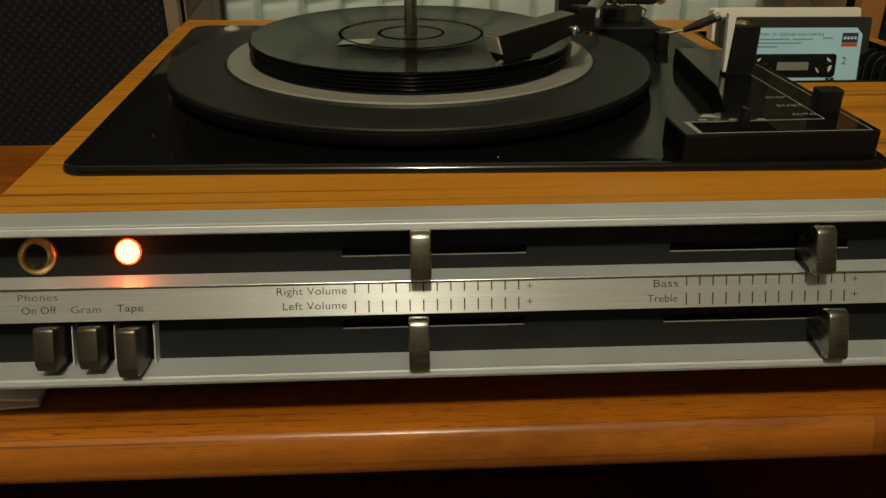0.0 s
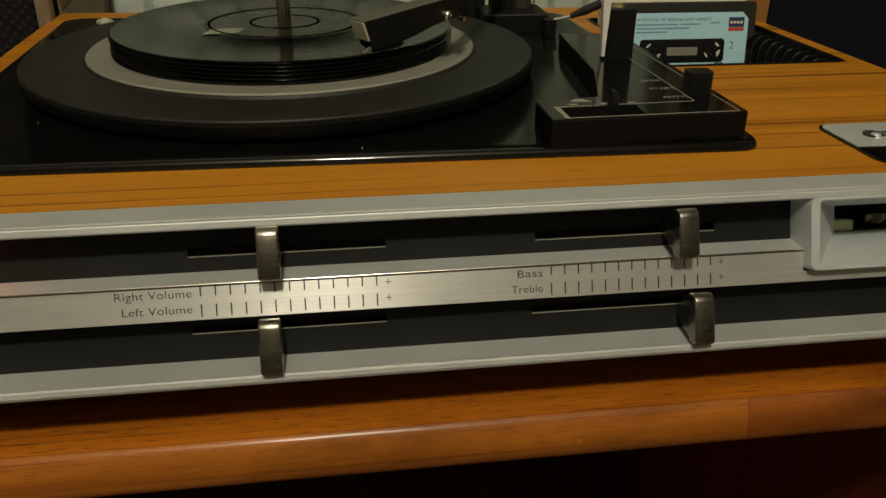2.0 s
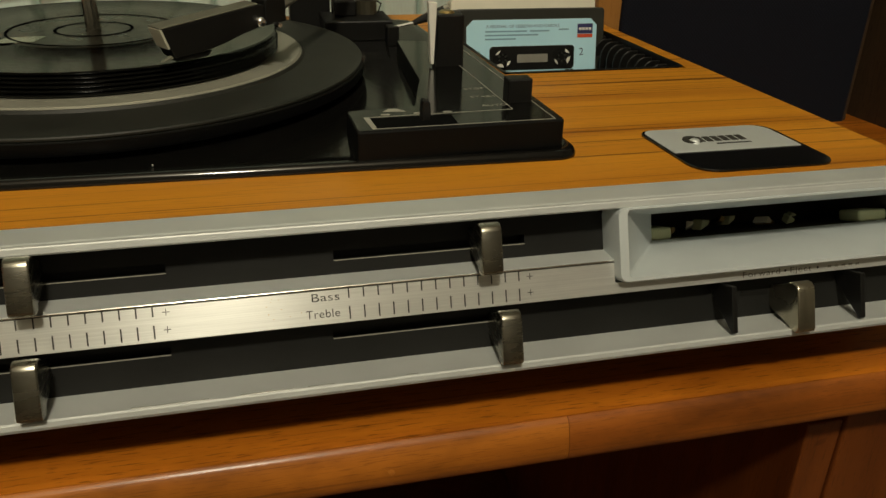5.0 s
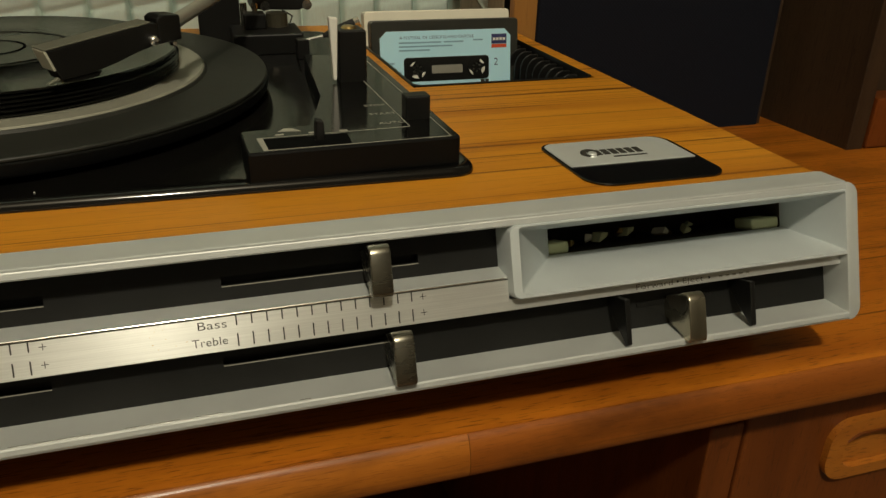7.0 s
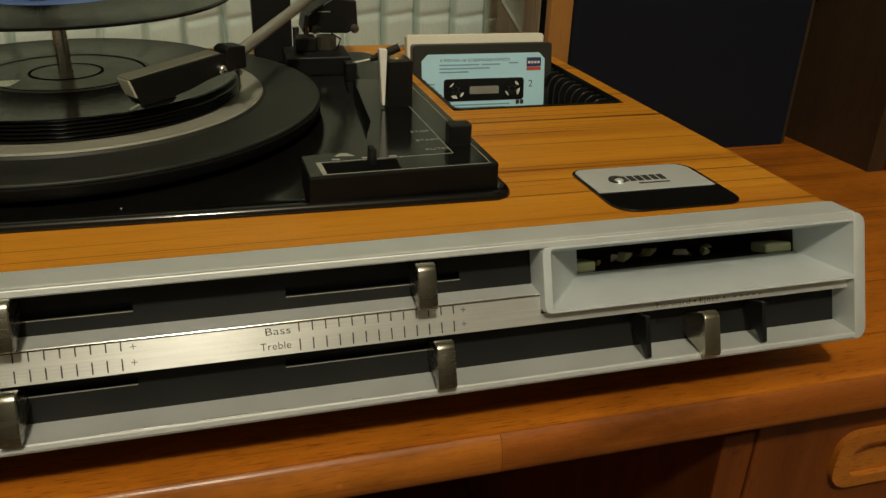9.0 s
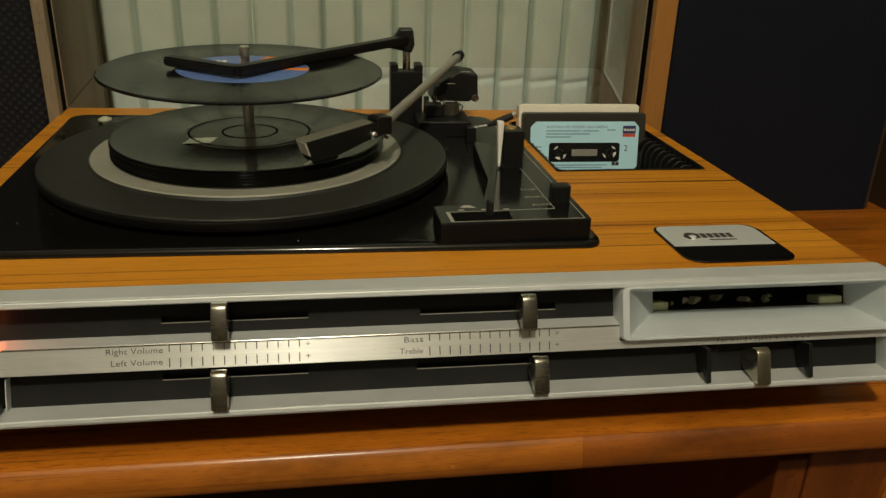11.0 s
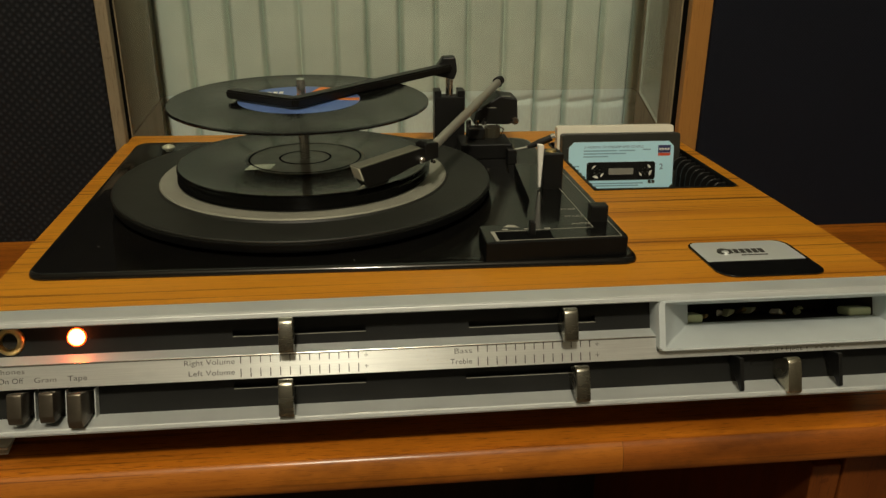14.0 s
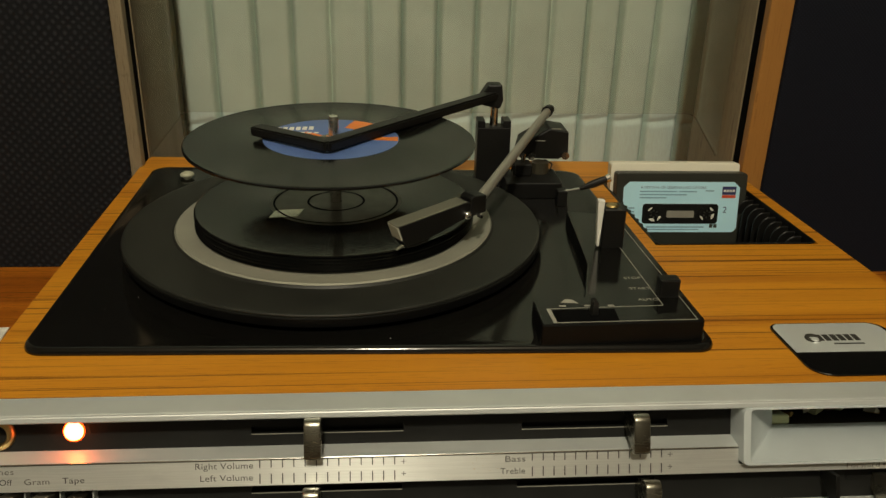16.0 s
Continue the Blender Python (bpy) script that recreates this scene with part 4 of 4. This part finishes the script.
    arm = part("record_arm", merge([beam(elbow, bend, 0.0105, 0.0062), beam(bend + Vector((0.004, 0.001, 0)), tip, 0.0105, 0.0060)]), "black_plastic", centre, "black bent arm that steadies the record")
    part("knuckle", prism([(0.063, 0.147), (0.0825, 0.143), (0.0850, 0.150), (0.0835, 0.1620), (0.0730, 0.1620)], 0.318, 0.331, "y", 0.0012, 2), "black_plastic", arm)

    # tone arm: base, gimbal, tube, weight and head
    base = part("tonearm_base", merge([block(0.0840, 0.1270, 0.276, 0.312, PLATE, 0.0965, 0.001, 2), block(0.092, 0.106, 0.292, 0.306, 0.0965, 0.106, 0.0008, 1)]), "black_plastic", centre, "black tone-arm base")
    for x, y, r, h in ((0.0930, 0.300, 0.0022, 0.112), (0.1000, 0.300, 0.0018, 0.112), (0.1140, 0.303, 0.0070, 0.105)):
        part("gimbal_post", rod([(x, y, 0.0965), (x, y, h)], r, 14), "chrome" if r < 0.003 else "amber", base)
    head_back, tail = Vector((0.0500, 0.1600, 0.1262)), Vector((0.1235, 0.334, 0.1375))
    arm = part("tonearm", rod([head_back, head_back.lerp(tail, 0.5), tail], 0.0033, 16), "tube", centre, "grey tubular tone arm")
    smooth(arm, 50)
    part("tail_cap", rod([tail - Vector((0.001, 0.0015, 0.0)), tail + Vector((0.0025, 0.004, 0.0012))], [0.0047, 0.0040], 16), "black_plastic", arm)
    w = prism([(0.0985, 0.1060), (0.1300, 0.1050), (0.1375, 0.1090), (0.1365, 0.1275), (0.1210, 0.1300), (0.1010, 0.1180)], 0.309, 0.338, "y", 0.0012, 2)
    weight = part("counterweight", w, "black_plastic", arm, "black counterweight block")
    for x, z in ((0.1075, 0.1085), (0.1345, 0.1088)):
        part("weight_screw", rod([(x, 0.306, z), (x, 0.3095, z)], 0.0032, 14), "chrome", weight)
    for x, z in ((0.110, 0.1205), (0.1225, 0.1302)):
        part("weight_mark", block(x, x + 0.008, 0.3086, 0.3089, z - 0.0006, z), "dim_ink", weight)
    part("arm_wire", rod([(0.118, 0.306, 0.106), (0.1245, 0.306, 0.102), (0.122, 0.304, 0.0965)], 0.0006, 6), "black_plastic", base)
    # headshell: wedge with a grey top and pale front, rounded belly and cartridge below
    d = Vector((-0.842, -0.540))
    rot = Matrix(((d.x, -d.y, 0, 0.0378), (d.y, d.x, 0, 0.1493), (0, 0, 1, 0), (0, 0, 0, 1)))
    side = [(-0.003, 0.1195), (0.008, 0.1172), (0.018, 0.1143), (0.030, 0.1118), (0.0435, 0.1110), (0.0452, 0.1150), (0.0480, 0.1236), (0, 0.1288), (-0.003, 0.1286)]
    shell = part("headshell", prism(side, -0.0050, 0.0050, "y", 0.0005, 2, rot), "black_plastic", arm, "black wedge-shaped head with grey top")
    part("head_cap", prism([(0.0002, 0.1289), (0.0492, 0.1237), (0.0494, 0.1244), (0.0002, 0.1296)], -0.0051, 0.0051, "y", 0.0002, 1, rot), "head_top", shell, "grey top of the head")
    part("head_front", prism([(0.0482, 0.1236), (0.0452, 0.1153), (0.0462, 0.1150), (0.0494, 0.1236)], -0.0049, 0.0049, "y", 0.0002, 1, rot), "head_grey", shell, "pale grey front of the head")
    part("cartridge", prism([(0.025, 0.1118), (0.0425, 0.1110), (0.0425, 0.1094), (0.036, 0.1090), (0.027, 0.1098)], -0.0040, 0.0040, "y", 0.0003, 1, rot), "black_plastic", shell)
    part("stylus_tip", rod([rot @ Vector((0.0385, 0, 0.1094)), rot @ Vector((0.0405, 0, 0.1084))], 0.0005, 6), "chrome", shell)
    part("finger_lift", prism([(0.0440, 0.1112), (0.0490, 0.1098), (0.0496, 0.1104), (0.0450, 0.1124)], 0.0030, 0.0048, "y", 0.0002, 1, rot), "head_top", shell)
    part("head_joint", prism([(-0.0150, 0.1200), (-0.0032, 0.1190), (-0.0032, 0.1305), (-0.0060, 0.1318), (-0.0150, 0.1310)], -0.0058, 0.0052, "y", 0.0008, 2, rot), "black_plastic", shell)
    smooth(part("head_screw", lathe([(0.0024, -0.0022), (0.0025, 0.0004), (0.0022, 0.0013), (0.0014, 0.0020), (0, 0.0023)], 20, rot @ Matrix.Translation((0.0002, 0.0062, 0.1215)) @ pose(0, 0, 0, -90)), "bright_chrome", shell, "bright domed chrome screw"), 60)
    part("head_pin", rod([rot @ Vector((-0.0090, 0.0050, 0.1190)), rot @ Vector((-0.0090, 0.0082, 0.1190))], 0.0011, 10), "chrome", shell)

    # control box at the front corner of the plate
    top = 0.0962
    poly = [(0.0713, 0.0545), (0.1570, 0.0577), (0.1530, 0.208), (0.1180, 0.218), (0.1120, 0.130), (0.1000, 0.0850), (0.0708, 0.0815)]
    cx, cy = 0.118, 0.115
    box = part("control_box", prism(poly, PLATE - 0.0004, top, "z", 0.0010, 2), "black_rim", centre, "black control box of the changer with a glossy top")
    part("top_plate", prism([(cx + (x - cx) * 0.985, cy + (y - cy) * 0.985) for x, y in poly], top - 0.0003, top + 0.00005), "gloss_black", box, "glossy black top")
    # The slot is not cut; a near-black block draws its dark depth.
    part("speed_slot", prism([(0.0795, 0.0574), (0.1120, 0.0584), (0.1125, 0.0712), (0.0788, 0.0705)], top - 0.002, top + 0.0002), "void", box, "speed lever's slot, its dark depth put into a near-black block")
    part("white_line", merge([prism([(0.0775, 0.0565), (0.1532, 0.0583), (0.1532, 0.0587), (0.0775, 0.0570)], top, top + 0.0002), prism([(0.0775, 0.0570), (0.0794, 0.0570), (0.0787, 0.0715), (0.0764, 0.0715)], top, top + 0.0002), prism([(0.0764, 0.0717), (0.1400, 0.0742), (0.1400, 0.0746), (0.0764, 0.0721)], top, top + 0.0002)]), "dim_ink", box)
    part("white_line", prism([(0.1528, 0.0583), (0.1532, 0.0583), (0.1490, 0.198), (0.1486, 0.198)], top, top + 0.0002), "dim_ink", box)
    part("white_line", prism([(0.1398, 0.0747), (0.1402, 0.0747), (0.1365, 0.198), (0.1361, 0.198)], top, top + 0.0002), "dim_ink", box)
    part("speed_lever", prism([(0.0985, top - 0.001), (0.1025, top - 0.001), (0.1020, top + 0.0075), (0.0990, top + 0.0085)], 0.0640, 0.0690, "y", 0.0005, 1), "black_plastic", box)
    for k, (x, text) in enumerate(((0.1240, "STOP"), (0.1235, "START"), (0.1245, "AUTO"))):
        y = 0.1098 - 0.0135 * k
        lettering(text, 0.0038, Matrix.Translation((x + 0.0038, y - 0.0015, top + 0.00014)), parent=box, material="dim_ink", stretch=1.05)
    part("speed_marks", merge([block(0.0840 + d, 0.0875 + d, 0.0742, 0.0758, top + 0.00005, top + 0.0002) for d in (0, 0.0135, 0.026)]), "dim_ink", box)
    part("arrow_mark", prism([(0.0855, 0.0790), (0.0950, 0.0780), (0.0920, 0.0822), (0.0885, 0.0826)], top + 0.00005, top + 0.0002), "dim_ink", box)
    part("start_knob", block(0.1408, 0.1518, 0.0835, 0.0915, top - 0.001, 0.1065, 0.0008, 2), "black_plastic", box)
    # tall lever with a pale blade, and the arm rest beside it
    lv = part("cue_lever", prism([(0.1255, 0.152), (0.1395, 0.152), (0.1385, 0.166), (0.1265, 0.166)], top - 0.001, 0.1215, "z", 0.0008, 1), "black_plastic", box, "black lever block")
    part("pale_blade", prism([(0.1225, top + 0.0015), (0.1240, top + 0.0015), (0.1252, 0.1275), (0.1208, 0.1280)], 0.1510, 0.1550, "y", 0.0003, 1), "paper", lv, "white plastic blade")
    part("gilt_cap", lathe([(0, 0.0012), (0.003, 0.001), (0.0040, 0)], 16, Matrix.Translation((0.1320, 0.159, 0.1215))), "brass", lv)
    rest = part("arm_rest", rod([(0.1365, 0.260, 0.0975), (0.1460, 0.260, 0.1010), (0.1560, 0.260, 0.1050)], [0.0016, 0.0030, 0.0028], 12), "black_plastic", box, "black arm rest with a chrome tip")
    part("rest_tip", rod([(0.1560, 0.260, 0.1050), (0.1590, 0.260, 0.1062)], 0.0030, 12), "chrome", rest)
    part("rest_wire", rod([(0.1240, 0.261, 0.0950), (0.1370, 0.260, 0.0977)], 0.0009, 8), "chrome", rest)
    part("rest_foot", block(0.1200, 0.1275, 0.258, 0.266, PLATE, 0.0960, 0.0005, 1), "black_plastic", rest)


changer()


# ---------------------------------------------------------------- raised lid
def lid():
    """One sheet of acrylic bent round two corners, open towards the front, its foot rising to the back."""
    t, yf, yb = 0.0028, 0.392, 0.445
    z0, rise, z1 = DECK + 0.002, 0.026, 0.47
    left, right, r = (-0.2125, -0.1955), (0.2945, 0.2895), 0.008
    path = [(left[0], yf), (left[1], yb - r)]
    path += [(left[1] + r - r * math.cos(radians(a)), yb - r + r * math.sin(radians(a))) for a in range(15, 91, 15)]
    path += [(right[1] - r + r * math.sin(radians(a)), yb - r + r * math.cos(radians(a))) for a in range(0, 90, 15)]
    path += [(right[1], yb - r), (right[0], yf)]
    mid = (left[1] + right[1]) / 2
    bm = bmesh.new()
    rows = []
    for x, y in path:
        foot = z0 + rise * (y - yf) / (yb - yf)
        inner = Vector((mid - x, (yf - 0.2) - y)).normalized() * t
        rows.append([bm.verts.new(p) for p in ((x, y, foot), (x, y, z1), (x + inner.x, y + inner.y, z1), (x + inner.x, y + inner.y, foot))])
    for a, b in zip(rows, rows[1:]):
        for i in range(4):
            bm.faces.new((a[i], a[(i + 1) % 4], b[(i + 1) % 4], b[i]))
    bm.faces.new(rows[0])
    bm.faces.new(rows[-1])
    root = smooth(part("lid", bm, "acrylic", centre, "clear acrylic lid standing open"), 40)
    root.visible_shadow = False
    return root


lid()


# ---------------------------------------------------------------- records
def record(z, r, label_mat, blue=False, tilt=(0, 0), wob=0.0):
    name = "single_record"
    label = "seven-inch record with blue and orange label, held on the spindle" if blue else "black seven-inch vinyl record in the stack on the platter"
    ob = thing(name, label, "record", "" if blue else "stack of records", at=(CX, CY, z))
    prof = [(0.0037, 0.0006), (0.0037, 0.0014), (0.0440, 0.0016), (0.0455, 0.0012), (r - 0.003, 0.0012), (r - 0.001, 0.0016), (r, 0.0010), (r - 0.001, 0.0002), (r - 0.003, 0.0004), (0.0455, 0.0004), (0.0440, 0.0), (0.0037, 0.0)]

    if blue:
        prof[4:9] = [(r - 0.0030, 0.0013), (r - 0.0010, 0.0016), (r, 0.0011), (r, 0.0), (r - 0.0010, -0.0005), (r - 0.0030, 0.0002)]

    def own(bm, mat, nm, parent, lab=""):
        o = part(nm, bm, mat, None, lab)
        o.parent = parent
        return o
    disc = own(lathe(prof, 128), "vinyl", "disc", ob)
    smooth(disc, 30)
    own(lathe([(0.0038, 0.0015), (0.0038, 0.0018), (0.0430, 0.0018), (0.0430, 0.0015)], 96), label_mat, "label", disc, "round paper label")
    if blue:
        def sector(r0, r1, a0, a1, z, mat, nm, n=16):
            pts = [(r1 * math.cos(radians(a0 + (a1 - a0) * k / n)), r1 * math.sin(radians(a0 + (a1 - a0) * k / n))) for k in range(n + 1)]
            pts += [(r0 * math.cos(radians(a1 + (a0 - a1) * k / n)), r0 * math.sin(radians(a1 + (a0 - a1) * k / n))) for k in range(n + 1)]
            own(prism(pts, z, z + 0.0001), mat, nm, disc)
        sector(0.0072, 0.0215, 140, 262, 0.00181, "record_orange", "print")
        sector(0.0240, 0.0425, 38, 72, 0.00181, "record_orange", "print")
        sector(0.0200, 0.0425, -8, 4, 0.00181, "record_orange", "print")
        sector(0.0038, 0.0075, 0, 360, 0.00192, "record_dark", "print", 32)
        own(merge([block(-0.0370 + 0.0042 * k, -0.0340 + 0.0042 * k, 0.0150 + 0.0006 * k, 0.0225 + 0.0006 * k, 0.00182, 0.00192) for k in range(6)] + [block(-0.0300 + 0.0045 * k, -0.0270 + 0.0045 * k, 0.0095, 0.0125, 0.00182, 0.00192) for k in range(5)]), "paper", "print", disc)
    else:
        own(lathe([(0.0175, 0.0019), (0.0175, 0.0020), (0.0189, 0.0020), (0.0189, 0.0019)], 64), "void", "ring_print", disc)
        own(lathe([(0.0395, 0.0019), (0.0395, 0.0020), (0.0409, 0.0020), (0.0409, 0.0019)], 64), "void", "ring_print", disc)
    ob.rotation_euler = (radians(tilt[0]), radians(tilt[1]), radians(wob))
    return ob


rnd = random.Random(3)
for k in range(6):
    rec = record(0.0976 + 0.0018 * k, 0.0905, "record_dark", wob=rnd.uniform(0, 360))
    rec.location.x += rnd.uniform(-0.0006, 0.0006)
    rec.location.y += rnd.uniform(-0.0006, 0.0006)
sticker = part("foil_patch", prism([(-0.0400, -0.0300), (-0.0225, -0.0280), (-0.0195, -0.0150), (-0.0370, -0.0170)], 0.0, 0.0001, "z", 0, 1, Matrix.Translation((CX, CY, 0.0976 + 0.0018 * 5 + 0.00185))), "foil")
tagged(sticker, "small silvery foil patch on the top record", "sticker")
upper = record(0.1495, 0.0918, "record_blue", True, tilt=(1.2, 0.4))
upper.location.x -= 0.0015


# ---------------------------------------------------------------- cassettes in the tray
def cassette(at, lean, shell_mat, face, label):
    ob = thing("cassette", label, "cassette", "tapes in the tray", at=at)
    ob.rotation_euler = (radians(lean), 0, radians(-1.2))
    W2, H = 0.0522, 0.0660

    def own(bm, mat, nm, parent=None, lab=""):
        o = part(nm, bm, mat, None, lab)
        o.parent = parent or ob
        return o
    shell = own(prism(rounded(-W2, W2, 0, H, 0.0025, 4), 0, 0.0110, "y", 0.0007, 2), shell_mat, "shell")
    if not face:
        return ob
    cut = 0.0045
    x0, x1, z0, z1 = -0.0465, 0.0465, 0.0185, 0.0590
    lab = [(x0 + 0.008, z0), (x1 - 0.003, z0), (x1, z0 + 0.003), (x1, z1 - cut), (x1 - cut, z1), (x0 + cut, z1), (x0, z1 - cut), (x0, z0 + 0.012)]
    card = own(prism(lab, -0.0004, 0.0002, "y"), "label_blue", "paper_label", None, "pale blue paper label")
    win = own(prism(rounded(-0.0305, 0.0305, 0.0255, 0.0415, 0.0025, 4), -0.0010, 0.0, "y", 0.0003, 1), "window", "window", None, "dark window with two reels")
    for x in (-0.0213, 0.0213):
        hub = Matrix.Translation((x, -0.0010, 0.0335)) @ pose(0, 0, 0, 90)
        own(lathe([(0.0034, 0), (0.0034, 0.0006), (0.0064, 0.0006), (0.0064, 0)], 28, hub), "window", "reel", win)
        # White hubs drawn only as arcs, where light catches them.
        for a0, span, q0, q1 in ((-75, 55, 0.0038, 0.0060), (0, 45, 0.0044, 0.0060), (165, 50, 0.0046, 0.0058)):
            turn = a0 + (25 if x > 0 else -60)
            arc = [(q * math.cos(radians(turn + s)), q * math.sin(radians(turn + s))) for q, run in ((q1, (0, span / 2, span)), (q0, (span * 0.8, span * 0.3))) for s in run]
            own(prism(arc, 0.0, 0.0008, "z", 0, 1, hub), "reel_white", "lit_hub_arc", win)
        for a in range(0, 360, 60):
            own(block(-0.0005, 0.0005, 0.0020, 0.0034, 0, 0.0009, 0, 1, Matrix.Translation((x, -0.0010, 0.0335)) @ pose(0, 0, 0, 90) @ pose(0, 0, 0, 0, 0, a)), "shell", "tooth", win)
    own(prism(rounded(-0.0110, 0.0110, 0.0305, 0.0360, 0.0008, 3), -0.0013, -0.0009, "y"), "reel", "tape_view", win)
    own(prism([(0.0325, 0.0490), (0.0435, 0.0490), (0.0435, 0.0555), (0.0325, 0.0555)], -0.0006, -0.0003, "y"), "navy_ink", "mark", card)
    own(prism([(0.0325, 0.0463), (0.0435, 0.0463), (0.0435, 0.0487), (0.0325, 0.0487)], -0.0006, -0.0003, "y"), "red_ink", "mark", card)
    own(merge([prism([(0.0335 + 0.0024 * k, 0.0512), (0.0352 + 0.0024 * k, 0.0512), (0.0352 + 0.0024 * k, 0.0530), (0.0335 + 0.0024 * k, 0.0530)], -0.0008, -0.0005, "y") for k in range(4)]), "paper", "mark", card)
    face_m = pose(0, -0.00045, 0, 90)

    def word(text, x, z, size, mat, k=1.0):
        o = lettering(text, size, face_m @ Matrix.Translation((x, z, 0)), "lettering", mat, None, "LEFT", k)
        o.parent = card
    word("A FESTIVAL OF LESSONS AND CAROLS", -0.0330, 0.0545, 0.0029, "navy_ink", 1.0)
    word("2", 0.0340, 0.0365, 0.0072, "navy_ink")
    lines = [(-0.0335, -0.004, 0.0508), (-0.002, 0.012, 0.0508), (-0.0335, 0.004, 0.0483), (-0.0335, -0.012, 0.0458), (-0.044, -0.037, 0.0375), (-0.043, -0.037, 0.0345), (-0.0265, 0.020, 0.0222), (-0.0265, 0.016, 0.0202), (0.019, 0.026, 0.0515)]
    own(merge([prism([(a, z), (b, z), (b, z + 0.0010), (a, z + 0.0010)], -0.0006, -0.0003, "y") for a, b, z in lines]), "soft_blue_ink", "printed_lines", card)
    own(merge([prism([(a, 0.0222), (a + 0.0027, 0.0222), (a + 0.0027, 0.0252), (a, 0.0252)], -0.0006, -0.0003, "y") for a in (0.0245, 0.0278)]), "ink", "noise_mark", card)
    return ob


cassette((0.2255, 0.2800, 0.0345), -9, "shell", True, "cassette with pale blue label standing in the tray")
cassette((0.2240, 0.2935, 0.0385), -9, "white_plastic", False, "cream plastic cassette behind the blue-labelled one")


# ---------------------------------------------------------------- loose papers
def papers():
    root = thing("papers", "few folded white papers pushed under the music centre", "papers", at=(-0.21, 0.03, shelf(0.03)))
    for k, (dx, dy, dz, turn) in enumerate(((0, -0.002, 0.0, 4), (0.003, 0.003, 0.0035, -2), (0.004, 0.006, 0.0085, 5))):
        m = Matrix.Translation((-0.247 + dx, 0.0345 + dy, shelf(0.0) + 0.0006 + dz)) @ pose(0, 0, 0, -3 * k, 2 * k, turn)
        part("sheet", prism([(-0.05, -0.03), (0.052, -0.028), (0.048, 0.035), (-0.05, 0.033)], 0, 0.0009, "z", 0, 1, m), "paper", root)


papers()


def dust():
    rnd = random.Random(11)
    spots = []
    for _ in range(34):
        x, y = rnd.uniform(-0.175, 0.07), rnd.uniform(0.055, 0.30)
        if math.hypot(x - CX, y - CY) < 0.138:
            continue
        s = rnd.uniform(0.0001, 0.00028)
        spots.append(block(x - s, x + s, y - s * 0.6, y + s * 0.6, PLATE, PLATE + 0.0002))
    ob = part("dust", merge(spots), "paper")
    tagged(ob, "specks of pale dust on the black changer plate", "dust", kind="stuff")


dust()


def chip():
    ob = part("chip", lathe([(0, 0.0006), (0.0012, 0.0004), (0.0020, 0)], 12, Matrix.Translation((0.0707, -0.0152, SHELF - 0.0105)) @ pose(0, 0, 0, 65)), "drawer_pull")
    tagged(ob, "small pale chip in the sideboard's front edge", "chip")


chip()
